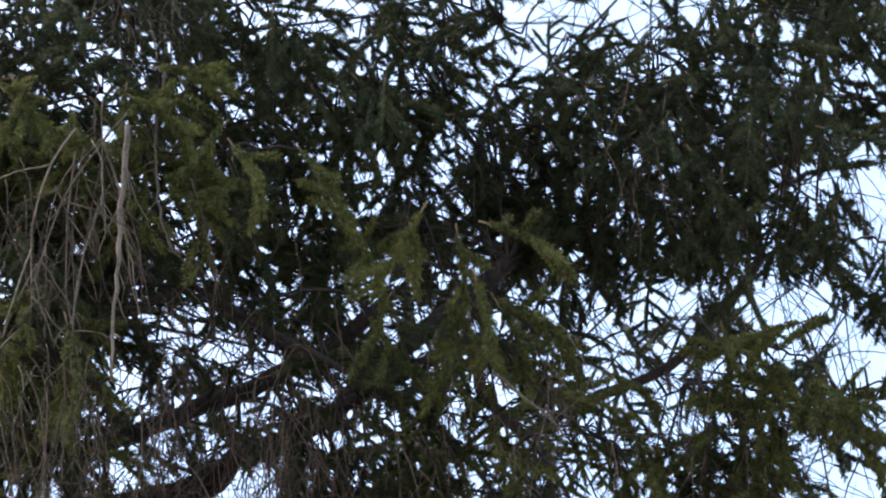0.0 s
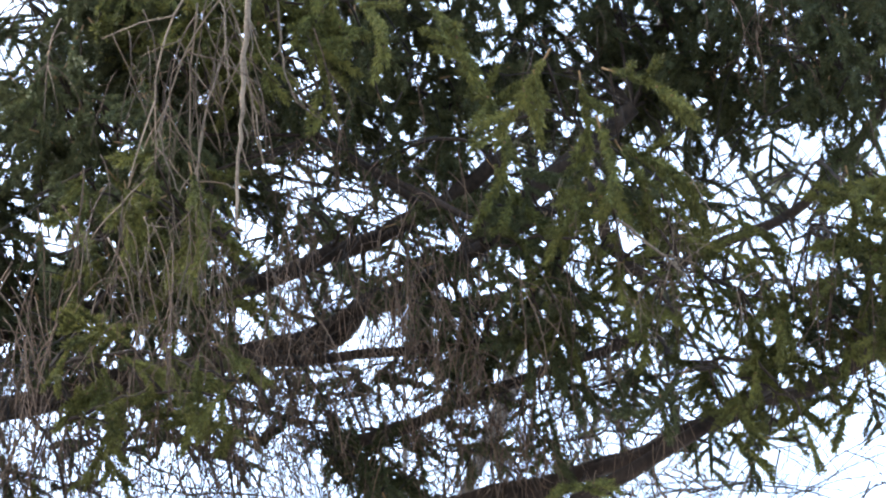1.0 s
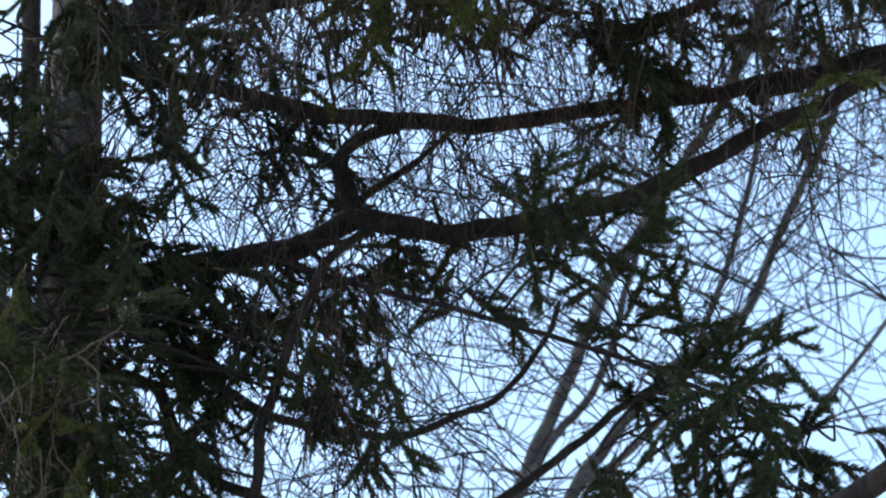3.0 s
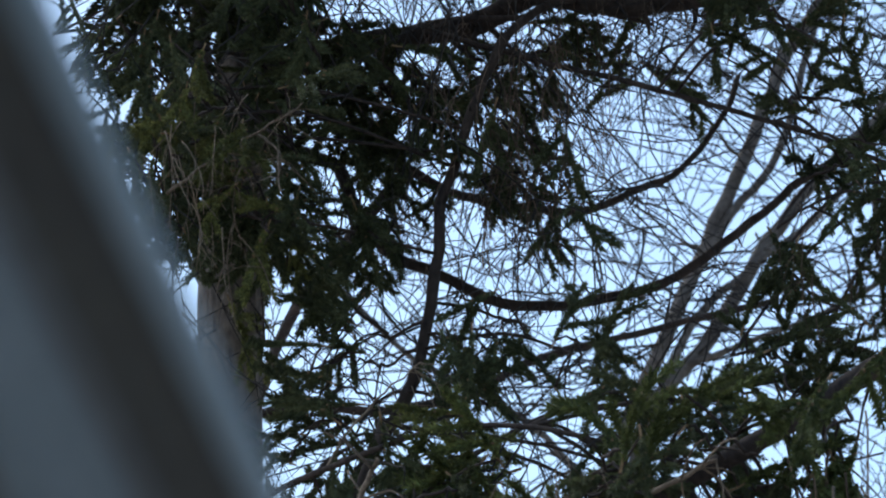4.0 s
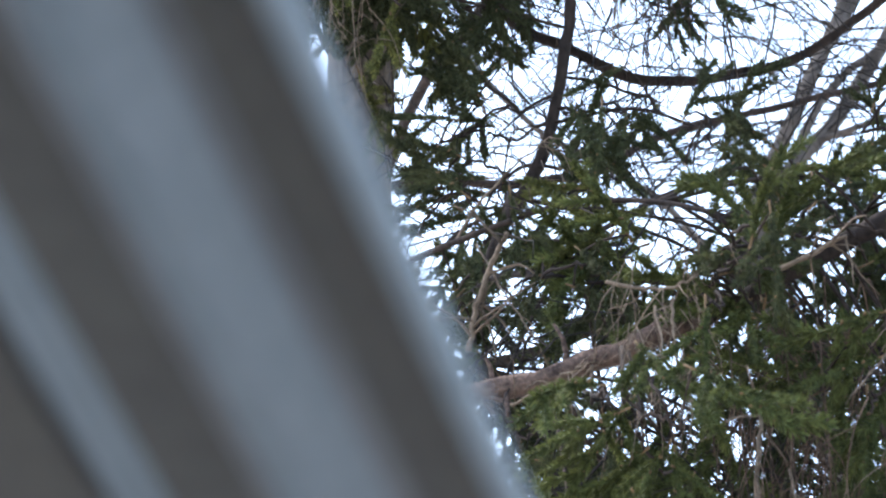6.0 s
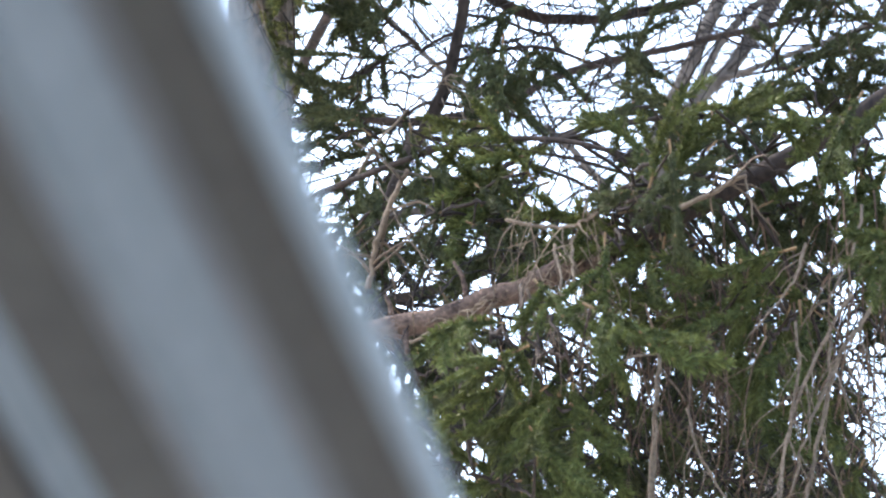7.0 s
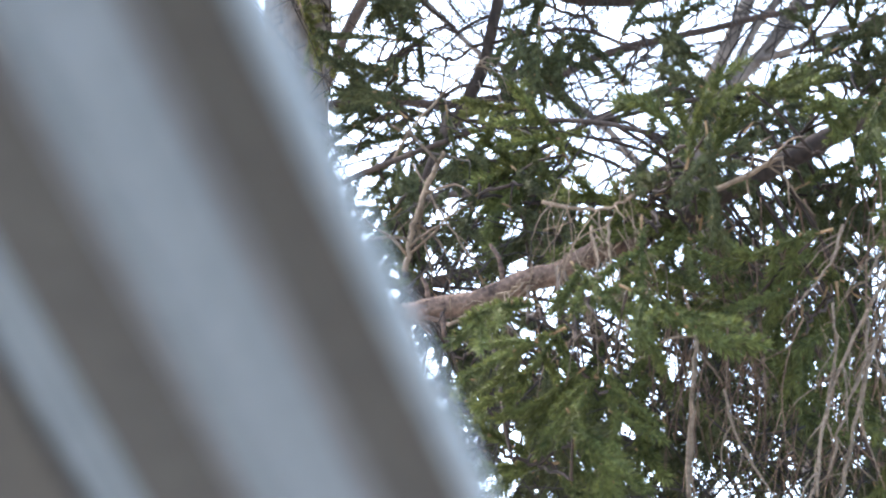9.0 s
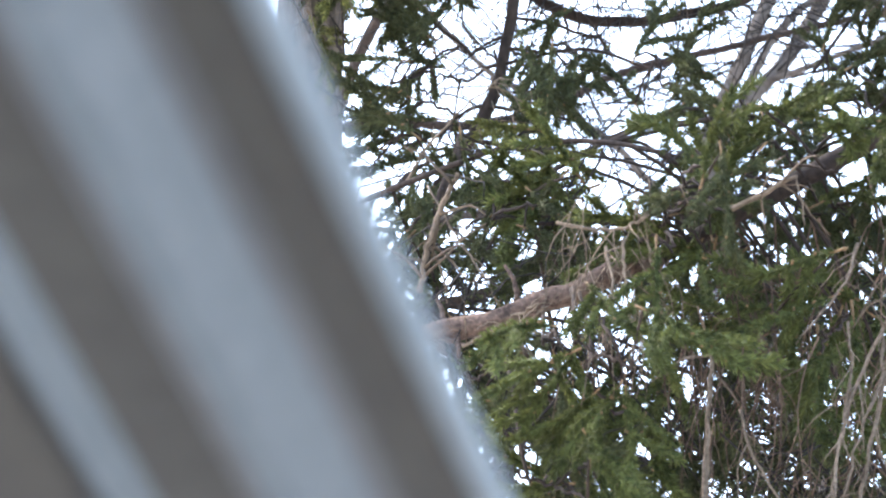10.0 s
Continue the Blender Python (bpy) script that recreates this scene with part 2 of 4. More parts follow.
limb_upper_a = limb(spruce_a, 0.0257, 0.0131, (-0.307, 8.0, 5.413), (-0.141, 7.886, 5.407), (0.114, 7.771, 5.421), (0.456, 7.657, 5.462), (0.632, 7.543, 5.44), (0.782, 7.429, 5.473), (0.94, 7.314, 5.505), (1.211, 7.2, 5.627))
limb_upper_b = limb(spruce_a, 0.0201, 0.0106, (-0.307, 8.0, 5.4), (-0.201, 7.933, 5.455), (-0.084, 7.867, 5.484), (0.031, 7.8, 5.558), (0.111, 7.733, 5.617), (0.248, 7.667, 5.756), (0.386, 7.6, 5.883))
limb_mid_a = limb(spruce_a, 0.0190, 0.0143, (-0.329, 8.0, 5.348), (-0.174, 7.912, 5.284), (0.002, 7.825, 5.195), (0.207, 7.737, 5.115), (0.452, 7.65, 5.061), (0.784, 7.563, 5.07), (1.056, 7.475, 5.084), (1.269, 7.388, 5.114), (1.539, 7.3, 5.224))
limb_mid_b = limb(spruce_a, 0.0302, 0.0141, (-0.36, 8.0, 4.864), (-0.197, 7.927, 4.843), (-0.049, 7.855, 4.833), (0.119, 7.782, 4.855), (0.218, 7.709, 4.88), (0.339, 7.636, 4.827), (0.501, 7.564, 4.799), (0.661, 7.491, 4.812), (0.82, 7.418, 4.843), (0.978, 7.345, 4.909), (1.191, 7.273, 4.998), (1.519, 7.2, 5.187))
limb_knee = limb(spruce_a, 0.0194, 0.0119, (0.229, 7.7, 4.871), (0.205, 7.705, 4.946), (0.193, 7.71, 4.997), (0.229, 7.715, 5.047), (0.309, 7.72, 5.08))
limb_knee_twig = limb(spruce_a, 0.0097, 0.0054, (0.23, 7.72, 4.922), (0.297, 7.713, 4.969), (0.353, 7.707, 5.01), (0.41, 7.7, 5.064))
limb_high_a = limb(spruce_a, 0.0298, 0.0171, (-0.133, 7.9, 5.424), (0.04, 7.83, 5.425), (0.27, 7.76, 5.433), (0.497, 7.69, 5.466), (0.677, 7.62, 5.479), (0.776, 7.55, 5.523), (0.85, 7.48, 5.52), (0.935, 7.41, 5.549), (0.997, 7.34, 5.59), (1.153, 7.27, 5.709), (1.285, 7.2, 5.802))
limb_high_d = limb(spruce_a, 0.0221, 0.0172, (-0.102, 7.9, 5.601), (0.084, 7.819, 5.615), (0.257, 7.738, 5.61), (0.474, 7.656, 5.598), (0.607, 7.575, 5.604), (0.716, 7.494, 5.615), (0.824, 7.412, 5.631), (0.93, 7.331, 5.66), (1.037, 7.25, 5.721))
limb_high_e = limb(spruce_a, 0.0127, 0.0082, (0.568, 7.55, 5.397), (0.71, 7.487, 5.378), (0.885, 7.425, 5.371), (1.035, 7.362, 5.361), (1.141, 7.3, 5.381))
limb_high_b = limb(spruce_a, 0.0078, 0.0058, (0.631, 7.0, 5.607), (0.714, 6.975, 5.533), (0.797, 6.95, 5.472), (0.899, 6.925, 5.399), (1.011, 6.9, 5.322))
limb_high_c = limb(spruce_a, 0.0136, 0.0092, (0.706, 7.5, 5.175), (0.816, 7.46, 5.207), (0.925, 7.42, 5.239), (1.034, 7.38, 5.27), (1.142, 7.34, 5.302), (1.296, 7.3, 5.334), joined=False)
limb_right_a = limb(spruce_a, 0.0199, 0.0151, (0.994, 7.5, 5.056), (1.145, 7.44, 5.091), (1.353, 7.38, 5.146), (1.504, 7.32, 5.205), (1.629, 7.26, 5.221), (1.792, 7.2, 5.292))
limb_right_b = limb(spruce_a, 0.0124, 0.0101, (1.332, 7.4, 5.513), (1.454, 7.35, 5.566), (1.611, 7.3, 5.626), (1.726, 7.25, 5.737), (1.802, 7.2, 5.829))
limb_low_main = limb(spruce_b, 0.0185, 0.0065, (0.876, 6.350, 3.749), (0.713, 6.360, 3.656), (0.564, 6.380, 3.563), (0.458, 6.400, 3.510), (0.360, 6.420, 3.456), (0.289, 6.450, 3.419), (0.219, 6.500, 3.410), (0.149, 6.600, 3.456), (0.085, 6.720, 3.508), (0.029, 6.850, 3.570), (-0.029, 7.000, 3.629), (-0.109, 7.150, 3.664), joined=False)
limb_low_red = limb(spruce_b, 0.0205, 0.0170, (0.249, 6.450, 3.401), (0.199, 6.430, 3.379), (0.155, 6.440, 3.363), (0.102, 6.455, 3.334), (0.013, 6.470, 3.302), (-0.099, 6.485, 3.280), (-0.184, 6.500, 3.264), joined=False, red=True)
limb_low_twig = limb(spruce_a, 0.0059, 0.0041, (-0.281, 7.0, 3.623), (-0.206, 6.933, 3.645), (-0.123, 6.867, 3.662), (-0.028, 6.8, 3.678), (0.057, 6.733, 3.679), (0.178, 6.667, 3.658), (0.269, 6.6, 3.62))
limb_fork_main = limb(spruce_a, 0.0080, 0.0128, (0.15, 7.5, 4.685), (0.085, 7.5, 4.51), (0.043, 7.5, 4.383), (0.027, 7.5, 4.224), (0.002, 7.5, 4.067), (-0.05, 7.5, 3.934), (-0.112, 7.5, 3.825))
limb_fork_leaf = limb(spruce_a, 0.0070, 0.0070, (-0.07, 7.2, 3.821), (-0.108, 7.2, 3.71), (-0.127, 7.2, 3.626), (-0.142, 7.2, 3.522))
limb_curve_low = limb(spruce_a, 0.0147, 0.0076, (-0.174, 8.1, 4.666), (-0.126, 8.067, 4.543), (-0.057, 8.033, 4.446), (0.035, 8.0, 4.387), (0.193, 7.967, 4.31), (0.395, 7.933, 4.324), (0.506, 7.9, 4.348), (0.652, 7.867, 4.45), (0.764, 7.833, 4.535), (0.956, 7.8, 4.644))
limb_curve_high = limb(spruce_a, 0.0126, 0.0059, (-0.13, 8.2, 4.767), (-0.048, 8.225, 4.714), (0.059, 8.25, 4.661), (0.177, 8.275, 4.643), (0.332, 8.3, 4.634), (0.452, 8.325, 4.691), (0.55, 8.35, 4.752), (0.645, 8.375, 4.885), (0.679, 8.4, 4.98))
limb_long_thin = limb(spruce_a, 0.0064, 0.0045, (0.009, 7.6, 4.755), (0.14, 7.533, 4.687), (0.322, 7.467, 4.612), (0.48, 7.4, 4.542), (0.644, 7.333, 4.462), (0.783, 7.267, 4.384), (0.96, 7.2, 4.277))
limb_back_low = limb(spruce_a, 0.0131, 0.0080, (-0.396, 9.4, 4.529), (-0.265, 9.429, 4.561), (-0.093, 9.457, 4.559), (0.119, 9.486, 4.607), (0.253, 9.514, 4.695), (0.442, 9.543, 4.764), (0.645, 9.571, 4.82), (0.851, 9.6, 4.883))
limb_stem = limb(spruce_a, 0.0255, 0.0197, (-0.48, 8.3, 4.776), (-0.464, 8.3, 4.955), (-0.475, 8.3, 5.124), (-0.459, 8.3, 5.322), (-0.467, 8.3, 5.537), (-0.46, 8.3, 5.811))
limb_low_back = limb(spruce_a, 0.0127, 0.0103, (-0.143, 8.3, 3.804), (0.017, 8.267, 3.851), (0.154, 8.233, 3.898), (0.221, 8.2, 3.914))

limb(spruce_b, 0.026, 0.020, (2.35, 6.1, 4.55), (1.8, 6.3, 4.28), (1.3, 6.25, 4.0), (0.878, 6.35, 3.75), joined=False)

def dead_twig(tree, r0, r1, *points):
    """A pale dead branchlet with short bare side twigs."""
    line = spline(points, 6)
    gg = Geo()
    gg.tube([p + jitter(0.0015) for p in line], taper(r0, r1, len(line)), 6, 0.12)
    for _ in range(len(line) // 2):
        i = random.randrange(1, len(line))
        b = wander(line[i], line[i] - line[i - 1] + jitter(0.02), random.uniform(0.04, 0.14), 5, 0.15, (0, 0, -0.12))
        gg.tube(b, taper(r1 * 0.8, r1 * 0.4, 6), 3)
    return under("dead_twig", gg.mesh("dead_twig", PALE), tree, "pale dead branchlet")


dead_twig(spruce_a, 0.0059, 0.0023, (0.473, 6.5, 5.65), (0.459, 6.473, 5.467), (0.448, 6.447, 5.277), (0.437, 6.42, 5.081))
dead_twig(spruce_a, 0.0033, 0.0019, (0.564, 6.7, 5.915), (0.539, 6.673, 5.772), (0.539, 6.647, 5.584), (0.561, 6.62, 5.461))
dead_twig(spruce_a, 0.0032, 0.0018, (1.138, 6.6, 5.217), (1.192, 6.573, 5.146), (1.226, 6.547, 5.099), (1.249, 6.52, 5.04))
dead_twig(spruce_a, 0.0030, 0.0015, (-0.456, 7.1, 4.231), (-0.355, 7.073, 4.298), (-0.294, 7.047, 4.326), (-0.213, 7.02, 4.37))
dead_twig(spruce_a, 0.0025, 0.0015, (-0.296, 7.1, 4.346), (-0.258, 7.06, 4.293), (-0.251, 7.02, 4.203))
dead_twig(spruce_b, 0.0029, 0.0014, (-0.162, 6.9, 3.651), (-0.115, 6.873, 3.724), (-0.058, 6.847, 3.778), (-0.001, 6.82, 3.82))
dead_twig(spruce_b, 0.0031, 0.0022, (0.09, 6.25, 3.398), (0.159, 6.223, 3.381), (0.201, 6.197, 3.383), (0.226, 6.17, 3.391))
dead_twig(spruce_b, 0.0048, 0.0030, (0.349, 6.2, 3.411), (0.389, 6.16, 3.415), (0.447, 6.12, 3.439))
dead_twig(spruce_b, 0.0026, 0.0018, (-0.055, 6.3, 3.215), (-0.021, 6.273, 3.227), (0.031, 6.247, 3.252), (0.061, 6.22, 3.263))
dead_twig(spruce_b, 0.0031, 0.0018, (0.006, 6.3, 3.221), (0.04, 6.26, 3.238), (0.074, 6.22, 3.259))
dead_twig(spruce_b, 0.0051, 0.0041, (-0.128, 6.6, 3.381), (-0.116, 6.573, 3.45), (-0.094, 6.547, 3.509), (-0.067, 6.52, 3.559))
dead_twig(spruce_b, 0.0018, 0.0014, (-0.118, 6.6, 3.563), (-0.07, 6.56, 3.466), (-0.023, 6.52, 3.389))
dead_twig(spruce_b, 0.0030, 0.0017, (0.581, 6.2, 3.214), (0.578, 6.173, 3.136), (0.541, 6.147, 3.042), (0.513, 6.12, 2.941))
dead_twig(spruce_b, 0.0026, 0.0017, (0.547, 6.2, 3.356), (0.518, 6.16, 3.273), (0.455, 6.12, 3.191))
dead_twig(spruce_b, 0.0026, 0.0017, (0.366, 6.2, 3.095), (0.385, 6.16, 3.008), (0.429, 6.12, 2.922))
dead_twig(spruce_b, 0.0039, 0.0026, (0.667, 6.15, 3.3), (0.625, 6.13, 3.214), (0.589, 6.11, 3.156), (0.546, 6.09, 2.986), (0.527, 6.07, 2.888))
dead_twig(spruce_b, 0.0034, 0.0021, (0.611, 6.15, 3.263), (0.556, 6.123, 3.159), (0.505, 6.097, 3.022), (0.494, 6.07, 2.904))
dead_twig(spruce_b, 0.0035, 0.0040, (0.334, 6.3, 3.235), (0.327, 6.273, 3.157), (0.315, 6.247, 3.019), (0.314, 6.22, 2.916))
dead_twig(spruce_b, 0.0026, 0.0017, (0.531, 6.2, 3.231), (0.53, 6.173, 3.136), (0.501, 6.147, 2.966), (0.487, 6.12, 2.897))
dead_twig(spruce_b, 0.0026, 0.0017, (0.187, 6.15, 3.345), (0.191, 6.123, 3.275), (0.199, 6.097, 3.207), (0.228, 6.07, 3.139))
dead_twig(spruce_b, 0.0026, 0.0017, (0.162, 6.15, 3.335), (0.17, 6.11, 3.254), (0.157, 6.07, 3.155))
dead_twig(spruce_b, 0.0026, 0.0017, (0.624, 6.1, 3.391), (0.602, 6.06, 3.3), (0.564, 6.02, 3.219))


FAR_LINES = []


def far_limb(r0, r1, *points):
    ob = limb(bare_tree, r0 * 0.75, r1 * 0.75, *points)
    FAR_LINES.append((spline(points, 6), r0, r1))
    return ob


far_limb(0.035, 0.02, (0.60, 12.0, 5.05), (0.59, 12.0, 5.25), (0.822, 12.04, 5.798), (0.988, 12.08, 6.199), (1.14, 12.12, 6.553), (1.33, 12.16, 6.898), (1.52, 12.2, 7.21), (1.75, 12.2, 7.7))
far_limb(0.034, 0.014, (0.60, 12.0, 5.05), (0.694, 12.0, 5.373), (0.869, 12.03, 5.598), (1.086, 12.07, 5.973), (1.395, 12.1, 6.321), (1.562, 12.13, 6.467), (1.684, 12.17, 6.768), (1.845, 12.2, 7.096), (2.0, 12.2, 7.6))
far_limb(0.024, 0.012, (0.70, 12.0, 5.5), (0.784, 12.0, 5.712), (0.947, 12.05, 6.003), (1.095, 12.1, 6.225), (1.235, 12.15, 6.7), (1.319, 12.2, 6.974), (1.36, 12.2, 7.5))
far_limb(0.022, 0.012, (0.72, 12.0, 5.45), (0.834, 12.0, 5.658), (1.03, 12.05, 5.857), (1.283, 12.1, 6.097), (1.497, 12.15, 6.587), (1.585, 12.2, 6.898), (1.7, 12.2, 7.4))
far_limb(0.02, 0.008, (0.60, 12.0, 5.0), (0.3, 11.9, 5.3), (-0.1, 11.9, 5.55), (-0.5, 11.8, 6.1), (-0.6, 11.8, 7.0))
far_limb(0.03, 0.012, (1.52, 12.2, 7.21), (1.8, 12.0, 7.9), (2.1, 11.9, 8.6), (2.5, 11.8, 9.4))
far_limb(0.013, 0.008, (0.8, 12.0, 5.5), (1.4, 11.9, 5.75), (2.0, 11.9, 6.4), (2.6, 11.9, 7.6))


def fine_twigs():
    """The maze of fine twigs of the leafless tree, branching twice."""
    gg = Geo()
    for line, r0, r1 in FAR_LINES:
        for _ in range(24):
            i = random.randrange(2, len(line))
            side = random.choice((-1, 1))
            way = Vector((side * random.uniform(0.5, 1.2), random.gauss(0, 0.5), random.uniform(-0.2, 0.9)))
            length = random.uniform(0.5, 1.3)
            a = wander(line[i], way, length, 9, 0.13, (side * 0.02, 0, random.uniform(-0.06, 0.08)))
            gg.tube(a, taper(random.uniform(0.0028, 0.0055), 0.0018, 10), 4)
            for _ in range(6):
                j = random.randrange(2, 10)
                b = wander(a[j], a[j] - a[j - 1] + jitter(0.11), length * random.uniform(0.25, 0.6), 6, 0.16, (0, 0, random.uniform(-0.08, 0.05)))
                gg.tube(b, taper(0.0028, 0.0016, 7), 3)
                if random.random() < 0.6:
                    c = wander(b[3], b[3] - b[2] + jitter(0.09), length * 0.2, 4, 0.2, (0, 0, -0.03))
                    gg.tube(c, taper(0.0022, 0.0014, 5), 3)
    return under("twig_maze", gg.mesh("twig_maze", FINE_TWIG), bare_tree, "dark maze of fine bare twigs", "stuff")


fine_twigs()


def tangle(tree, count, x0, x1, y0, y1, z0, z1):
    """Fine bare twigs that hang and cross within the crown."""
    gg = Geo()
    for _ in range(count):
        p = (random.uniform(x0, x1), random.uniform(y0, y1), random.uniform(z0, z1))
        side = random.choice((-1, 1))
        length = random.uniform(0.15, 0.5)
        a = wander(p, (side * random.uniform(0.1, 1.0), random.gauss(0, 0.4), random.uniform(-1.0, 0.15)), length, 6, 0.16, (0, 0, -0.1))
        gg.tube(a, taper(random.uniform(0.0014, 0.0028), 0.0009, 7), 3)
        if random.random() < 0.7:
            b = wander(a[2], a[2] - a[1] + jitter(0.05), length * 0.5, 4, 0.2, (0, 0, -0.12))
            gg.tube(b, taper(0.0013, 0.0008, 5), 3)
    return under("twig_tangle", gg.mesh("twig_tangle", FINE_TWIG), tree, "tangle of fine dark bare twigs", "stuff")


tangle(spruce_a, 1300, 0.0, 2.1, 7.0, 8.4, 5.2, 6.8)
tangle(spruce_a, 280, -0.5, 1.2, 7.3, 8.3, 4.75, 5.3)
tangle(spruce_a, 340, -0.6, 0.6, 7.3, 8.3, 3.9, 4.75)
tangle(spruce_a, 160, -0.6, 0.1, 7.2, 8.3, 4.4, 5.4)
tangle(spruce_a, 170, -0.25, 0.5, 7.6, 8.4, 4.8, 5.25)
tangle(spruce_b, 900, -0.15, 1.0, 6.6, 8.0, 2.85, 3.7)


# ---- foliage ----
def shoot(wood, green, start, way, length, droop, dense=2100, wide=0.00115):
    """One needled shoot: a thin stem in a close brush of short needles that lean to the tip, fullest in its outer half."""
    line = wander(start, way, length, 5, 0.04, (0, 0, -droop))
    wood.tube([line[0] - (line[1] - line[0]) * 0.5] + line[:3], taper(0.0022, 0.0014, 4), 4)
    fine = dense > 1000
    core = 0.0036 if fine else 0.0056
    green.tube(line[:-1] + [line[-1].lerp(line[-2], 0.1)], [core * c for c in (0.4, 0.9, 1.1, 1.1, 1.0, 0.5)], 4, 0.3)
    count = int(length * dense)
    full = random.uniform(0.0140, 0.0175)
    for k in range(count):
        t = (k + random.random()) / count * 5
        i = min(4, int(t))
        p = line[i].lerp(line[i + 1], t - i)
        w = (line[i + 1] - line[i]).normalized()
        q = w.orthogonal().normalized()
        a = random.uniform(0, 2 * math.pi)
        off = q * math.cos(a) + w.cross(q) * math.sin(a)
        lean = random.uniform(0.7, 1.15) if t < 4.6 else random.uniform(1.4, 3.0)
        d = (off + w * lean + Vector((0, 0, 0.12))).normalized() * full * random.uniform(0.8, 1.1) * (0.8 + 0.07 * t if t < 4 else 1.08 - 0.2 * (t - 4))
        s = d.cross(off.cross(w) + jitter(0.5)).normalized() * wide
        b = len(green.v)
        if fine:
            green.v += [p - s, p + s, p + d * 0.7 + s * 0.8, p + d, p + d * 0.7 - s * 0.8]
            green.f.append((b, b + 1, b + 2, b + 3, b + 4))
        else:
            green.v += [p - s, p + s, p + d]
            green.f.append((b, b + 1, b + 2))
    return line


def spray(seed, droop, dense=2100, wide=0.00115):
    """A twig along +x with needled shoots to both sides, the longer ones nearer its base; its wood and its needles."""
    random.seed(seed)
    wood, green = Geo(), Geo()
    main = shoot(wood, green, (0, 0, 0), (1, random.gauss(0, 0.1), random.gauss(0, 0.1)), random.uniform(0.13, 0.18), droop, dense, wide)
    for i in range(random.choice((3, 4, 4, 5))):
        j = (1, 3, 2, 4, 1)[i]
        side = 1 if i % 2 else -1
        way = (main[j] - main[j - 1]).normalized() + Vector((0, side * random.uniform(0.8, 1.5), random.gauss(-0.15, 0.4)))
        shoot(wood, green, main[j], way, random.uniform(0.052, 0.075) + 0.008 * (4 - j), droop, dense, wide)
    return wood, green


SPRAYS = [spray(100 + i, 0.03 + 0.03 * (i % 3)) for i in range(12)]
COARSE = [spray(160 + i, 0.05, 620, 0.0018) for i in range(8)]
LEFT = [300]


def arrays(sprays):
    return [(np.array([tuple(p) for p in w.v]), w.f, np.array([tuple(p) for p in gr.v]), gr.f) for w, gr in sprays]


FINE_ARRAYS, COARSE_ARRAYS = arrays(SPRAYS), arrays(COARSE)


def whole_spray(w, gr, mat):
    gg = Geo()
    gg.v = w.v + gr.v
    gg.f = w.f + [tuple(k + len(w.v) for k in f) for f in gr.f]
    me = gg.mesh("shoot", TWIG, False)
    me.materials.append(mat)
    me.polygons.foreach_set("material_index", [0] * len(w.f) + [1] * len(gr.f))
    return me


SPRAY_MESH = {green: [whole_spray(w, gr, green) for w, gr in SPRAYS] for green in (NEEDLE_OLIVE, NEEDLE_LIGHT)}
random.seed(7)


def bough(tree, a, b, count, heading, spread, light, coarse=False):
    """A side branch from a to b that carries needled sprays, which head mostly one way (degrees, 90 up) with a spread."""
    a, b = Vector(a), Vector(b)
    mid = a.lerp(b, 0.5) + Vector((0, random.uniform(-0.06, 0.06), random.uniform(0.0, 0.05)))
    line = spline((a, mid, b), 8)
    twig = Geo()
    tree = min((spruce_a, spruce_b), key=lambda o: (reach(o, a) - a).length)
    # Inner and backlit boughs take the dark needles, with shade in the colour.
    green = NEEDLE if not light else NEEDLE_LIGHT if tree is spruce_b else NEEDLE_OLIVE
    near = reach(tree, a)
    joint = spline((near, near.lerp(a, 0.55) + Vector((0, 0, 0.25 * (near - a).length * random.uniform(0.1, 0.6))), a), 4)
    twig.tube(joint[:-1] + [p + jitter(0.003) for p in line], taper(0.0036, 0.0024, len(joint) - 1 + len(line)), 6, 0.1)
    store = COARSE_ARRAYS if coarse else FINE_ARRAYS
    wood_v, wood_f, green_v, green_f, single = [], [], [], [], []
    wood_n, green_n = 0, 0
    for _ in range(count):
        base = random.choice(line) + Vector((random.gauss(0, 0.03), random.gauss(0, 0.12), random.gauss(0, 0.035)))
        h = radians(random.gauss(heading, spread))
        way = Vector((math.cos(h), random.gauss(-0.15, 0.5), math.sin(h))).normalized()
        root = min(line, key=lambda p: (p - base).length)
        twig.tube([root, root.lerp(base, 0.5) + Vector((0, 0, 0.01)), base], (0.003, 0.0025, 0.002), 4)
        i = random.randrange(len(store))
        size = random.uniform(0.9, 1.25) if light and a.y < 6.9 else random.uniform(0.65, 1.0)
        m = Matrix.Translation(base) @ way.to_track_quat("X", "Z").to_matrix().to_4x4() @ Matrix.Rotation(random.uniform(-0.8, 0.8), 4, "X") @ Matrix.Diagonal((size, size, size, 1))
        if light and a.y < 6.82 and LEFT[0] > 0:
            LEFT[0] -= 1
            single.append((i, m))
            continue
        rot, tra = np.array(m.to_3x3()), np.array(m.translation)
        wv, wf, gv, gf = store[i]
        wood_v.append(wv @ rot.T + tra)
        wood_f += [tuple(k + wood_n for k in f) for f in wf]
        wood_n += len(wv)
        green_v.append(gv @ rot.T + tra)
        green_f += [tuple(k + green_n for k in f) for f in gf]
        green_n += len(gv)
    ob = under("bough", twig.mesh("bough", BARK), tree)
    for i, m in single:
        part("shoot", SPRAY_MESH[green][i], ob).matrix_basis = m
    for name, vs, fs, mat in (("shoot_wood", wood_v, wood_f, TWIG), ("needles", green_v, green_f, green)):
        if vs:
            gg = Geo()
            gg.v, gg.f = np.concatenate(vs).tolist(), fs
            part(name, gg.mesh(name, mat, False), ob, ("light green needles" if green is NEEDLE_LIGHT else "olive green needles") if light and name == "needles" else "", "stuff")


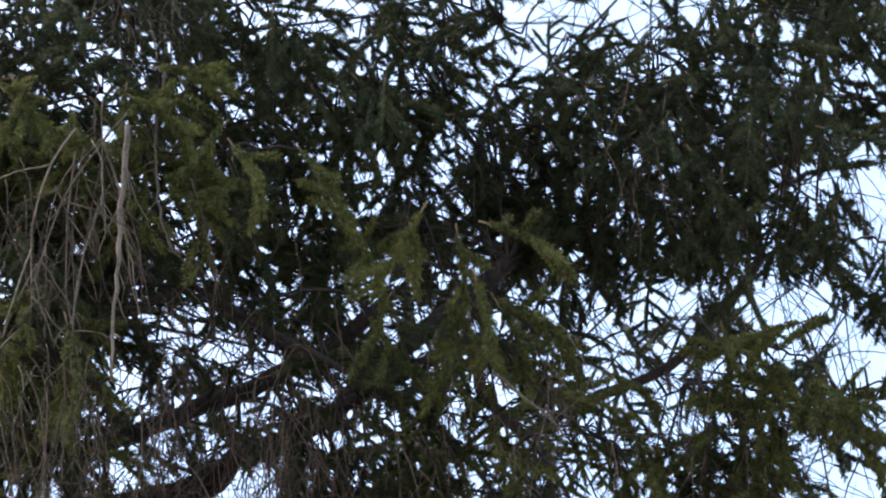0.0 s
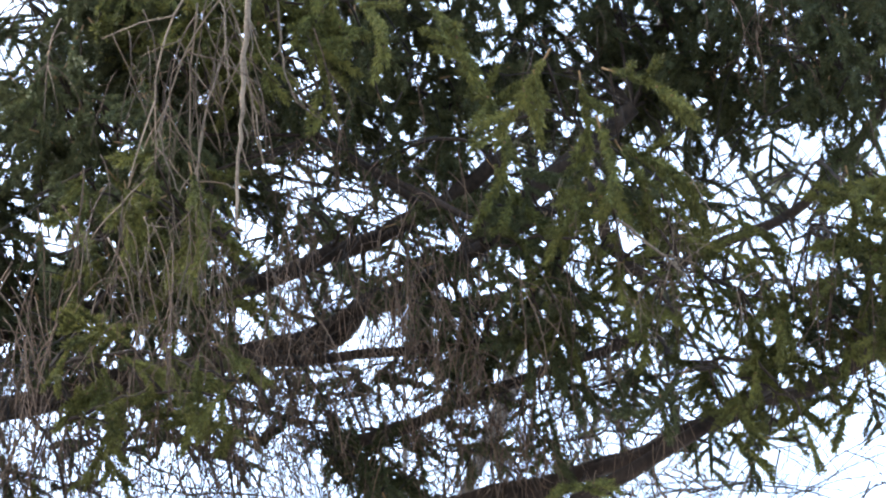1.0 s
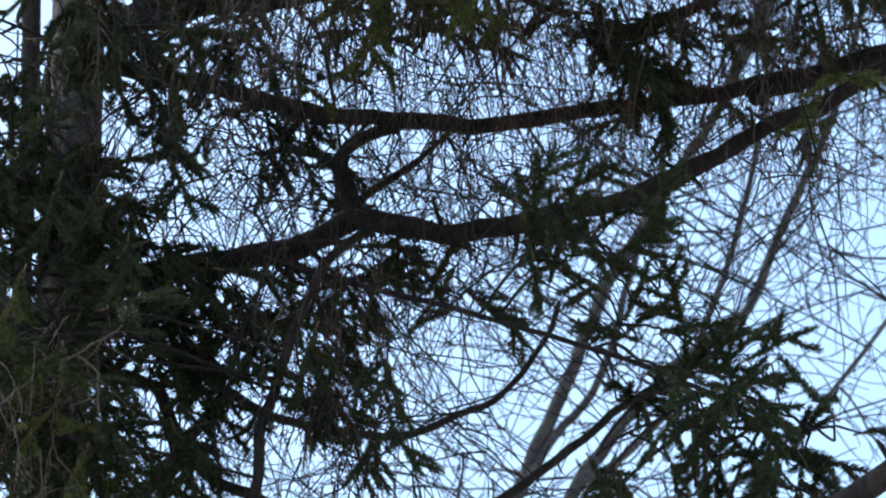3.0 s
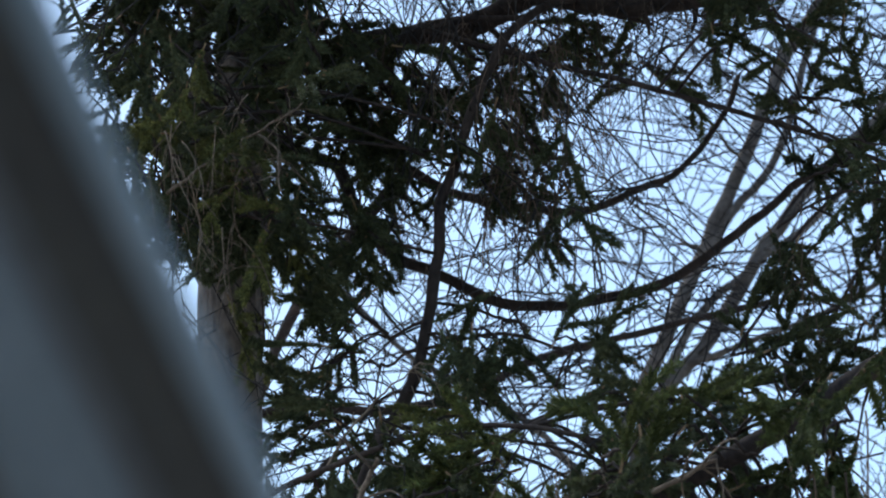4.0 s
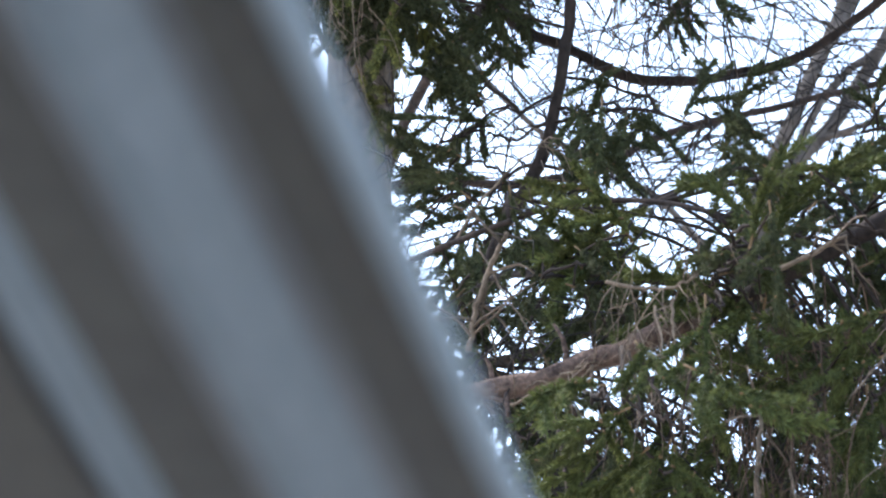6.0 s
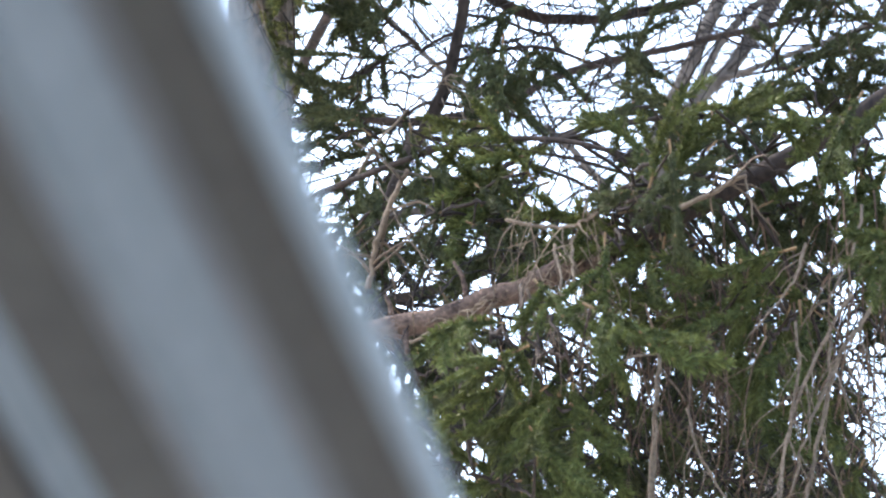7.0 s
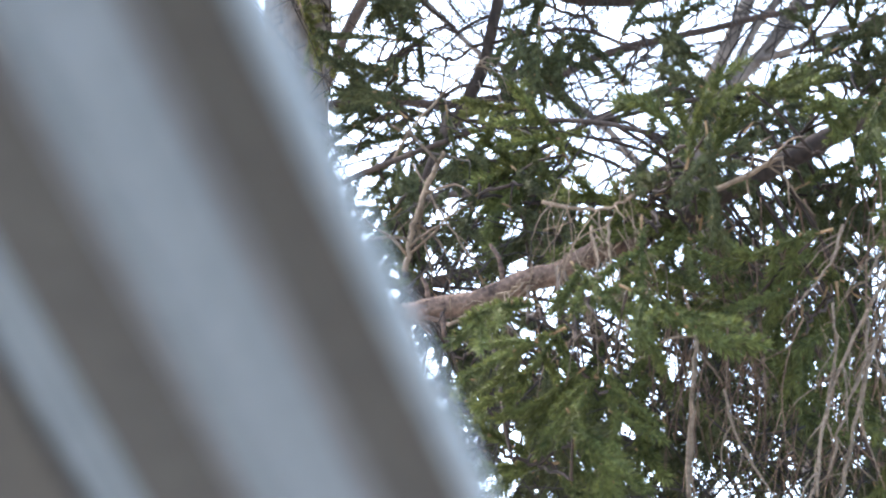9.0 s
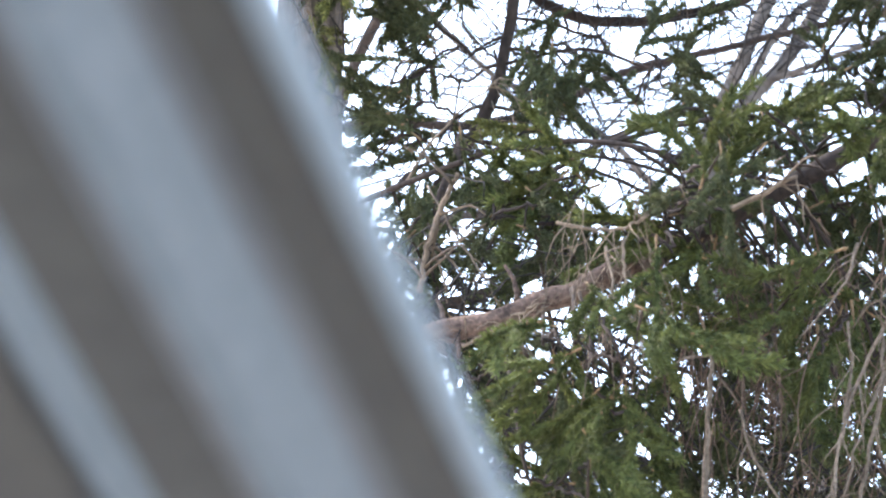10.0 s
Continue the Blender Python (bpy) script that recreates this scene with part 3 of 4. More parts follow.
def strand(seed):
    """A dry twig that leaves its branch sideways and hangs down about 1 m times its size, with a few side twigs."""
    random.seed(seed)
    gg = Geo()
    a = wander((0, 0, 0), (random.uniform(-0.5, 0.5), random.uniform(-0.5, 0.3), -0.5), 1.0, 10, 0.08, (0, 0, -0.2))
    gg.tube(a, taper(0.0068, 0.0034, 11), 3)
    for _ in range(random.choice((2, 3, 4, 5))):
        j = random.randrange(2, 10)
        b = wander(a[j], a[j] - a[j - 1] + jitter(0.06), random.uniform(0.15, 0.5), 6, 0.14, (0, 0, -0.12))
        gg.tube(b, taper(0.0046, 0.0028, 7), 3)
    return gg


STRANDS = [strand(300 + i) for i in range(14)]
STRAND_MESH = {pale: [gg.mesh("hanging_twig", PALE if pale else DRY) for gg in STRANDS] for pale in (False, True)}
random.seed(9)


def strands(tree, a, b, count, length, pale):
    """Dry twigs that hang from the line a to b."""
    a, b = Vector(a), Vector(b)
    vs, fs, total = [], [], 0
    for _ in range(count):
        p = a.lerp(b, random.random()) + Vector((random.gauss(0, 0.03), random.gauss(0, 0.11), random.gauss(0, 0.06)))
        size = length * random.uniform(0.45, 1.35)
        i = random.randrange(len(STRANDS))
        fat = (0.22 / size) ** 0.7 * random.uniform(0.8, 1.25) * (1.6 if pale else 1)
        m = Matrix.Translation(p) @ Matrix.Rotation(random.uniform(0, 6.28), 4, "Z") @ Matrix.Diagonal((size * fat ** 0.3, size * fat ** 0.3, size, 1))
        if pale:
            ob = under("hanging_twig", STRAND_MESH[True][i], tree)
            ob.matrix_basis = m
        else:
            vs.append(np.array([tuple(q) for q in STRANDS[i].v]) @ np.array(m.to_3x3()).T + np.array(m.translation))
            fs += [tuple(k + total for k in f) for f in STRANDS[i].f]
            total += len(STRANDS[i].v)
    if vs:
        gg = Geo()
        gg.v, gg.f = np.concatenate(vs).tolist(), fs
        under("hanging_twig_curtain", gg.mesh("hanging_twig_curtain", DRY), tree, "curtain of dry brown hanging twigs", "stuff")


bough(spruce_a, (0.08, 7.1, 5.96), (0.45, 6.85, 5.94), 54, -80, 45, False)
bough(spruce_a, (0.26, 6.85, 5.86), (0.72, 6.6, 5.67), 30, -85, 45, True)
bough(spruce_a, (0.26, 7.10, 5.86), (0.72, 6.85, 5.67), 32, -85, 45, False)
bough(spruce_a, (0.09, 7.15, 5.76), (0.34, 6.9, 5.49), 49, -80, 45, False)
bough(spruce_a, (0.64, 7.25, 6.09), (0.99, 7.0, 6.0), 49, -70, 50, False)
bough(spruce_a, (0.77, 7.45, 6.39), (1.18, 7.2, 6.19), 49, -80, 50, False)
bough(spruce_a, (0.68, 7.55, 5.99), (0.95, 7.3, 5.85), 38, -60, 60, False)
bough(spruce_a, (0.91, 6.85, 5.52), (1.15, 6.6, 5.35), 12, -50, 60, True)
bough(spruce_a, (0.91, 7.10, 5.52), (1.15, 6.85, 5.35), 12, -50, 60, False)
bough(spruce_a, (1.09, 7.35, 6.02), (1.53, 7.1, 5.9), 49, -85, 55, False)
bough(spruce_a, (1.26, 7.25, 6.14), (1.64, 7.0, 5.89), 28, -80, 55, False)
bough(spruce_a, (1.56, 7.25, 6.23), (1.92, 7.0, 5.97), 39, -80, 55, False)
bough(spruce_a, (1.59, 7.15, 5.89), (1.68, 6.9, 5.67), 22, -90, 20, False)
bough(spruce_a, (1.01, 6.95, 5.34), (1.26, 6.7, 5.2), 13, -60, 60, True)
bough(spruce_a, (1.3, 7.05, 5.37), (1.48, 6.8, 5.14), 15, -70, 50, True)
bough(spruce_a, (1.55, 6.85, 5.35), (1.76, 6.6, 5.14), 10, -60, 70, True)
bough(spruce_a, (1.55, 7.10, 5.35), (1.76, 6.85, 5.14), 11, -60, 70, False)
bough(spruce_a, (0.19, 6.95, 5.33), (0.43, 6.7, 5.22), 12, -70, 50, True)
bough(spruce_a, (0.19, 7.20, 5.33), (0.43, 6.95, 5.22), 12, -70, 50, False)
bough(spruce_a, (0.13, 6.95, 5.08), (0.45, 6.7, 4.93), 12, -70, 50, True)
bough(spruce_a, (0.99, 7.25, 5.39), (1.26, 7.0, 5.17), 7, -70, 60, False)
bough(spruce_a, (1.32, 7.15, 5.22), (1.5, 6.9, 5.01), 9, -70, 60, True)
bough(spruce_a, (1.68, 7.05, 5.98), (1.85, 6.8, 5.69), 23, -85, 45, False)
bough(spruce_a, (0.24, 7.1, 6.19), (0.6, 6.85, 6.11), 35, -85, 50, False)
bough(spruce_a, (0.61, 7.15, 6.33), (0.87, 6.9, 6.09), 30, -80, 50, False)
bough(spruce_a, (1.03, 7.35, 6.47), (1.32, 7.1, 6.28), 26, -60, 60, False)
bough(spruce_a, (1.48, 7.25, 6.2), (1.76, 7.0, 6.17), 28, -70, 60, False)
bough(spruce_a, (1.84, 7.25, 6.42), (2.12, 7.0, 6.29), 42, -70, 60, False)
bough(spruce_a, (1.78, 7.35, 6.64), (2.14, 7.1, 6.52), 23, -70, 60, False)
bough(spruce_a, (0.26, 7.25, 6.52), (0.82, 7.0, 6.4), 32, -80, 50, False)
bough(spruce_a, (-0.38, 7.75, 5.81), (0.06, 7.5, 5.62), 59, -75, 50, False)
bough(spruce_a, (-0.14, 7.65, 5.65), (0.2, 7.4, 5.42), 54, -70, 50, False)
bough(spruce_a, (0.1, 7.05, 5.49), (0.43, 6.8, 5.29), 18, -80, 45, True)
bough(spruce_a, (0.10, 7.30, 5.49), (0.43, 7.05, 5.29), 19, -80, 45, False)
bough(spruce_a, (0.12, 6.95, 4.95), (0.48, 6.7, 4.89), 7, -60, 60, True)
bough(spruce_a, (0.64, 7.65, 5.31), (0.78, 7.4, 5.03), 19, -60, 70, False)
bough(spruce_a, (0.81, 7.35, 5.48), (1.08, 7.1, 5.2), 45, -75, 55, False)
bough(spruce_a, (0.96, 6.95, 5.35), (1.24, 6.7, 5.14), 8, -70, 60, True)
bough(spruce_a, (1.06, 7.15, 5.14), (1.35, 6.9, 5.07), 4, -70, 55, False)
bough(spruce_a, (-0.03, 8.05, 5.26), (0.17, 7.8, 5.12), 15, -70, 60, False)
bough(spruce_a, (0.94, 7.15, 4.87), (1.03, 6.9, 4.67), 2, -70, 60, True)
bough(spruce_a, (0.53, 7.35, 4.68), (0.76, 7.1, 4.49), 5, 70, 60, False)
bough(spruce_a, (-0.35, 7.55, 4.88), (-0.2, 7.3, 4.59), 19, -80, 60, False)
bough(spruce_a, (0.12, 8.05, 4.89), (0.48, 7.8, 4.76), 8, -40, 70, False)
bough(spruce_a, (-0.36, 7.65, 5.27), (-0.18, 7.4, 5.08), 23, -80, 50, False)
bough(spruce_a, (-0.69, 7.75, 4.94), (-0.13, 7.5, 4.78), 35, -70, 60, False)
bough(spruce_a, (-0.61, 7.65, 4.73), (-0.24, 7.4, 4.43), 38, -80, 55, False)
bough(spruce_a, (-0.51, 7.55, 4.38), (-0.23, 7.3, 4.24), 22, -85, 50, False)
bough(spruce_a, (-0.23, 7.85, 4.72), (0.02, 7.6, 4.62), 30, -60, 60, False)
bough(spruce_a, (0.09, 8.05, 4.82), (0.35, 7.8, 4.79), 14, -30, 60, False)
bough(spruce_a, (0.11, 7.75, 4.59), (0.28, 7.5, 4.38), 15, -80, 40, False)
bough(spruce_a, (-0.17, 7.85, 4.61), (0.01, 7.6, 4.49), 14, -60, 60, False)
bough(spruce_a, (0.52, 7.15, 4.57), (0.7, 6.9, 4.44), 8, 60, 60, False)
bough(spruce_a, (0.63, 7.05, 4.35), (0.85, 6.8, 4.2), 8, 40, 80, False)
bough(spruce_b, (0.84, 6.95, 4.24), (1.01, 6.7, 4.05), 4, 70, 70, False)
bough(spruce_b, (0.63, 7.05, 4.15), (0.85, 6.8, 4.09), 4, -70, 50, False)
bough(spruce_b, (0.238, 6.310, 3.429), (0.346, 6.190, 3.401), 3, 90, 30, True)
bough(spruce_b, (0.249, 6.360, 3.453), (0.340, 6.240, 3.420), 3, 60, 60, False)
bough(spruce_b, (0.187, 6.360, 3.429), (0.323, 6.240, 3.401), 3, 150, 60, True)
bough(spruce_b, (0.280, 6.260, 3.461), (0.317, 6.140, 3.435), 2, 85, 15, True)
bough(spruce_b, (0.144, 6.860, 3.587), (-0.065, 6.740, 3.527), 5, 195, 30, True)
bough(spruce_b, (-0.021, 6.860, 3.699), (0.084, 6.740, 3.674), 3, -80, 40, True)
bough(spruce_a, (-0.058, 7.560, 4.107), (-0.183, 7.440, 4.076), 5, 190, 60, False)
bough(spruce_a, (-0.057, 7.560, 4.051), (-0.203, 7.440, 4.008), 5, 190, 50, False)
bough(spruce_a, (-0.077, 7.560, 3.984), (-0.201, 7.440, 3.922), 4, 180, 50, False)
bough(spruce_a, (-0.117, 7.460, 3.886), (-0.217, 7.340, 3.837), 4, 200, 40, False)
bough(spruce_a, (0.048, 7.460, 4.076), (0.140, 7.340, 4.038), 4, -70, 50, False)
bough(spruce_a, (0.018, 7.460, 3.965), (0.121, 7.340, 3.908), 5, -30, 60, False)
bough(spruce_a, (0.155, 7.560, 4.145), (0.205, 7.440, 4.072), 3, -60, 60, False)
bough(spruce_a, (0.272, 7.260, 3.982), (0.288, 7.140, 3.911), 3, 85, 20, False)
bough(spruce_b, (0.702, 6.260, 3.606), (0.567, 6.140, 3.489), 3, 212, 18, True)
bough(spruce_b, (0.680, 6.310, 3.557), (0.606, 6.190, 3.469), 2, 230, 40, True)
bough(spruce_b, (0.586, 6.860, 3.795), (0.632, 6.740, 3.718), 3, 110, 40, False)
bough(spruce_b, (0.703, 7.060, 3.934), (0.749, 6.940, 3.865), 2, 150, 60, False)
bough(spruce_b, (0.114, 6.110, 3.171), (0.174, 5.990, 3.137), 5, -95, 42, True)
bough(spruce_b, (0.141, 6.160, 3.162), (0.196, 6.040, 3.116), 3, -80, 40, True)
bough(spruce_b, (0.068, 6.160, 3.186), (0.100, 6.040, 3.140), 2, 200, 25, True)
bough(spruce_b, (0.524, 6.360, 3.293), (0.393, 6.240, 3.223), 5, 195, 30, True)
bough(spruce_b, (0.541, 6.360, 3.275), (0.479, 6.240, 3.171), 3, -110, 30, True)
bough(spruce_b, (0.042, 6.260, 2.998), (0.134, 6.140, 2.940), 5, -80, 60, True)
bough(spruce_b, (0.234, 6.410, 3.407), (0.317, 6.290, 3.368), 5, -90, 30, False)
bough(spruce_b, (0.256, 6.210, 3.354), (0.258, 6.090, 3.313), 1, -90, 5, True)
bough(spruce_b, (0.379, 6.460, 3.522), (0.461, 6.340, 3.525), 3, 60, 60, False)
bough(spruce_b, (0.419, 6.660, 3.485), (0.539, 6.540, 3.501), 5, -85, 20, False)
bough(spruce_b, (0.541, 6.560, 3.515), (0.675, 6.440, 3.557), 5, -85, 20, True)
bough(spruce_b, (0.595, 6.660, 3.469), (0.694, 6.540, 3.475), 4, -90, 25, True)
bough(spruce_b, (0.603, 6.460, 3.247), (0.671, 6.340, 3.254), 3, 190, 40, True)
bough(spruce_b, (0.476, 6.960, 3.331), (0.609, 6.840, 3.246), 7, -85, 35, False)
bough(spruce_b, (0.602, 6.860, 3.250), (0.711, 6.740, 3.167), 7, -80, 50, False)
bough(spruce_b, (0.483, 7.060, 3.497), (0.571, 6.940, 3.487), 5, -90, 30, False)
bough(spruce_b, (0.629, 6.560, 3.059), (0.679, 6.440, 3.015), 3, -80, 40, True)
bough(spruce_b, (0.070, 6.660, 3.231), (0.186, 6.540, 3.167), 7, -80, 50, False)
bough(spruce_b, (0.113, 6.960, 3.207), (0.280, 6.840, 3.143), 8, -85, 50, False)
bough(spruce_b, (0.192, 6.760, 3.277), (0.308, 6.640, 3.268), 4, -90, 30, True)
bough(spruce_b, (0.313, 6.960, 3.269), (0.430, 6.840, 3.185), 5, -85, 40, False)
bough(spruce_b, (0.327, 6.860, 3.382), (0.368, 6.740, 3.313), 4, -90, 25, False)
bough(spruce_b, (0.289, 7.060, 3.163), (0.475, 6.940, 3.121), 7, -80, 50, False)
bough(spruce_b, (-0.083, 6.960, 3.401), (-0.005, 6.840, 3.342), 4, -60, 60, False)
bough(spruce_b, (-0.043, 7.060, 3.347), (0.054, 6.940, 3.299), 4, -60, 60, False)
bough(spruce_b, (-0.003, 7.060, 3.248), (0.055, 6.940, 3.201), 4, -70, 50, False)
bough(spruce_a, (-0.173, 7.360, 3.681), (-0.028, 7.240, 3.620), 5, -60, 70, False)
bough(spruce_b, (-0.030, 7.060, 3.703), (0.106, 6.940, 3.660), 5, -60, 60, False)
bough(spruce_b, (0.049, 6.960, 3.642), (0.143, 6.840, 3.609), 3, -70, 50, True)
bough(spruce_a, (-0.110, 7.360, 3.588), (-0.047, 7.240, 3.536), 3, -60, 60, False)
bough(spruce_a, (0.093, 7.260, 3.586), (0.191, 7.140, 3.565), 4, -60, 60, False)
bough(spruce_b, (0.428, 6.960, 3.794), (0.497, 6.840, 3.707), 4, 60, 60, False)
bough(spruce_b, (0.523, 7.060, 3.827), (0.621, 6.940, 3.781), 3, 80, 40, False)
bough(spruce_a, (-0.38, 7.95, 4.28), (-0.3, 7.7, 4.14), 3, -40, 50, True)
bough(spruce_a, (-0.61, 7.85, 5.17), (-0.37, 7.6, 5.08), 16, -75, 55, False)
bough(spruce_a, (-0.55, 7.75, 5.01), (-0.28, 7.5, 4.88), 14, -75, 55, False)
bough(spruce_a, (-0.36, 7.85, 5.73), (-0.06, 7.6, 5.69), 22, -75, 50, False)
bough(spruce_a, (-0.07, 8.15, 5.79), (0.26, 7.9, 5.59), 14, -70, 55, False)
bough(spruce_a, (-0.61, 7.55, 4.42), (-0.46, 7.3, 4.24), 14, -80, 50, False)
bough(spruce_a, (-0.33, 7.95, 5.51), (0.03, 7.7, 5.28), 22, -75, 55, False)
bough(spruce_a, (-0.62, 7.65, 4.53), (-0.37, 7.4, 4.38), 20, -80, 55, False)
bough(spruce_a, (-0.42, 7.85, 4.87), (-0.17, 7.6, 4.68), 11, -75, 55, False)
bough(spruce_a, (-0.31, 7.75, 4.5), (-0.12, 7.5, 4.27), 14, -70, 60, False)
bough(spruce_a, (-0.18, 7.75, 6.03), (0.19, 7.5, 5.95), 22, -80, 50, False)
bough(spruce_a, (-0.15, 7.65, 5.8), (0.13, 7.4, 5.59), 16, -75, 50, False)
bough(spruce_a, (-0.18, 7.55, 5.84), (0.02, 7.3, 5.74), 11, -75, 50, False)
bough(spruce_a, (1.96, 7.15, 6.22), (2.09, 6.9, 6.0), 19, -80, 50, False)
bough(spruce_a, (1.95, 7.15, 5.85), (2.05, 6.9, 5.61), 11, -80, 50, False)
bough(spruce_a, (0.22, 7.15, 5.86), (0.42, 6.9, 5.65), 19, -80, 50, False)
bough(spruce_a, (1.19, 7.45, 6.03), (1.52, 7.2, 5.87), 16, -75, 55, False)
bough(spruce_a, (0.14, 7.35, 5.76), (0.48, 7.1, 5.56), 22, -80, 50, False)
bough(spruce_a, (1.8, 7.05, 5.41), (1.97, 6.8, 5.3), 10, -70, 60, True)
bough(spruce_a, (-0.196, 7.360, 3.779), (-0.050, 7.240, 3.714), 7, 200, 60, False)
bough(spruce_a, (-0.174, 7.460, 3.668), (-0.008, 7.340, 3.617), 7, -60, 70, False)
bough(spruce_a, (-0.179, 7.560, 3.783), (-0.092, 7.440, 3.718), 7, 180, 60, False)
bough(spruce_a, (-0.117, 7.360, 3.472), (-0.004, 7.240, 3.382), 8, -70, 60, False)
bough(spruce_a, (-0.065, 7.460, 3.382), (0.058, 7.340, 3.293), 8, -70, 60, False)
bough(spruce_a, (0.056, 7.260, 3.398), (0.193, 7.140, 3.351), 9, -85, 50, False)
bough(spruce_a, (0.177, 7.260, 3.338), (0.351, 7.140, 3.293), 11, -85, 50, False)
bough(spruce_a, (0.361, 7.360, 3.428), (0.495, 7.240, 3.401), 8, -85, 40, False)
bough(spruce_a, (0.402, 7.360, 3.325), (0.595, 7.240, 3.259), 11, -85, 50, False)
bough(spruce_a, (0.585, 7.360, 3.474), (0.755, 7.240, 3.426), 9, -85, 50, False)
bough(spruce_a, (0.596, 7.260, 3.243), (0.752, 7.140, 3.179), 9, -85, 50, False)
bough(spruce_a, (0.018, 7.360, 3.256), (0.198, 7.240, 3.171), 11, -80, 50, False)
bough(spruce_a, (0.463, 7.360, 3.641), (0.617, 7.240, 3.652), 7, -85, 40, False)
bough(spruce_a, (0.637, 7.360, 3.602), (0.767, 7.240, 3.592), 7, -85, 40, False)
bough(spruce_a, (0.973, 7.560, 6.181), (1.146, 7.440, 6.086), 6, -80, 50, False)
bough(spruce_a, (1.088, 7.560, 6.046), (1.281, 7.440, 5.954), 6, -75, 50, False)
bough(spruce_a, (1.230, 7.660, 6.248), (1.401, 7.540, 6.139), 7, -80, 50, False)
bough(spruce_a, (0.955, 7.660, 6.046), (1.080, 7.540, 5.925), 6, -80, 50, False)
bough(spruce_a, (0.049, 7.460, 6.096), (0.254, 7.340, 5.989), 11, -80, 50, False)
bough(spruce_a, (0.238, 7.560, 6.079), (0.465, 7.440, 5.973), 11, -80, 50, False)
bough(spruce_a, (0.582, 7.760, 5.450), (0.768, 7.640, 5.368), 7, -70, 60, False)
bough(spruce_a, (0.778, 7.760, 5.350), (0.948, 7.640, 5.244), 8, -70, 60, False)
bough(spruce_a, (1.351, 6.960, 5.114), (1.481, 6.840, 4.986), 4, -75, 50, True)
bough(spruce_a, (1.595, 6.960, 5.213), (1.669, 6.840, 5.082), 4, -75, 50, True)
bough(spruce_a, (1.494, 7.560, 5.315), (1.625, 7.440, 5.183), 7, -75, 60, False)
bough(spruce_a, (-0.439, 7.260, 4.432), (-0.256, 7.140, 4.354), 6, -85, 45, True)
bough(spruce_a, (-0.340, 7.260, 4.244), (-0.273, 7.140, 4.169), 4, -85, 40, True)
bough(spruce_a, (-0.499, 7.360, 4.516), (-0.386, 7.240, 4.447), 4, -80, 40, True)
bough(spruce_a, (0.280, 6.760, 3.656), (0.414, 6.640, 3.601), 4, -80, 50, False)
bough(spruce_a, (0.429, 6.860, 3.768), (0.553, 6.740, 3.692), 4, -70, 50, False)
bough(spruce_a, (0.488, 6.510, 3.582), (0.614, 6.390, 3.584), 4, -70, 50, False)
bough(spruce_a, (0.351, 6.860, 3.587), (0.532, 6.740, 3.554), 8, -80, 45, False)
bough(spruce_a, (0.542, 6.860, 3.589), (0.645, 6.740, 3.536), 8, -80, 45, False)
bough(spruce_a, (0.400, 6.410, 3.513), (0.524, 6.290, 3.497), 2, -40, 60, True)
bough(spruce_a, (0.570, 7.160, 4.559), (0.713, 7.040, 4.433), 4, 70, 60, False)
bough(spruce_a, (0.671, 7.160, 4.437), (0.842, 7.040, 4.336), 6, 60, 70, False)
bough(spruce_a, (0.689, 7.060, 4.245), (0.845, 6.940, 4.158), 7, -60, 60, False)
bough(spruce_a, (0.850, 6.960, 4.219), (0.991, 6.840, 4.122), 7, -50, 70, False)
bough(spruce_a, (0.786, 6.960, 4.112), (0.986, 6.840, 3.997), 6, -70, 50, False)
bough(spruce_a, (0.634, 7.060, 4.094), (0.739, 6.940, 3.948), 6, -80, 50, False)
bough(spruce_a, (0.542, 6.960, 3.881), (0.676, 6.840, 3.772), 6, 60, 60, False)
bough(spruce_a, (0.818, 6.860, 3.901), (0.974, 6.740, 3.811), 5, -60, 60, False)
bough(spruce_a, (-0.009, 6.680, 3.532), (0.138, 6.560, 3.466), 5, -80, 50, False)
bough(spruce_a, (-0.306, 7.660, 5.635), (-0.074, 7.540, 5.526), 6, -70, 60, False)
bough(spruce_a, (-0.267, 7.660, 5.078), (-0.107, 7.540, 4.953), 6, -60, 60, False)
bough(spruce_a, (-0.611, 7.860, 5.051), (-0.420, 7.740, 4.926), 9, -80, 60, False)
bough(spruce_a, (-0.337, 7.760, 4.680), (-0.144, 7.640, 4.551), 9, -80, 50, False)
bough(spruce_a, (-0.503, 7.460, 4.456), (-0.346, 7.340, 4.344), 8, -85, 50, False)
bough(spruce_a, (0.360, 7.560, 5.714), (0.513, 7.440, 5.614), 8, -80, 45, False)
bough(spruce_a, (0.575, 7.660, 5.786), (0.751, 7.540, 5.699), 8, -80, 45, False)
bough(spruce_a, (0.905, 7.460, 5.685), (1.058, 7.340, 5.572), 8, -80, 45, False)
bough(spruce_a, (0.945, 7.360, 5.504), (1.095, 7.240, 5.406), 5, -80, 40, True)
bough(spruce_a, (1.594, 6.760, 5.389), (1.753, 6.640, 5.280), 6, -75, 45, True)
bough(spruce_a, (1.670, 6.860, 5.276), (1.799, 6.740, 5.193), 4, -75, 45, True)
bough(spruce_a, (1.926, 7.460, 5.654), (2.065, 7.340, 5.529), 8, -75, 50, False)
bough(spruce_a, (1.620, 7.360, 5.591), (1.725, 7.240, 5.454), 6, -75, 50, False)
bough(spruce_a, (0.301, 7.560, 6.589), (0.510, 7.440, 6.492), 9, -80, 50, False)
bough(spruce_a, (0.525, 7.660, 6.636), (0.734, 7.540, 6.538), 8, -80, 50, False)
bough(spruce_a, (0.350, 6.810, 5.880), (0.597, 6.690, 5.790), 4, -60, 60, True)
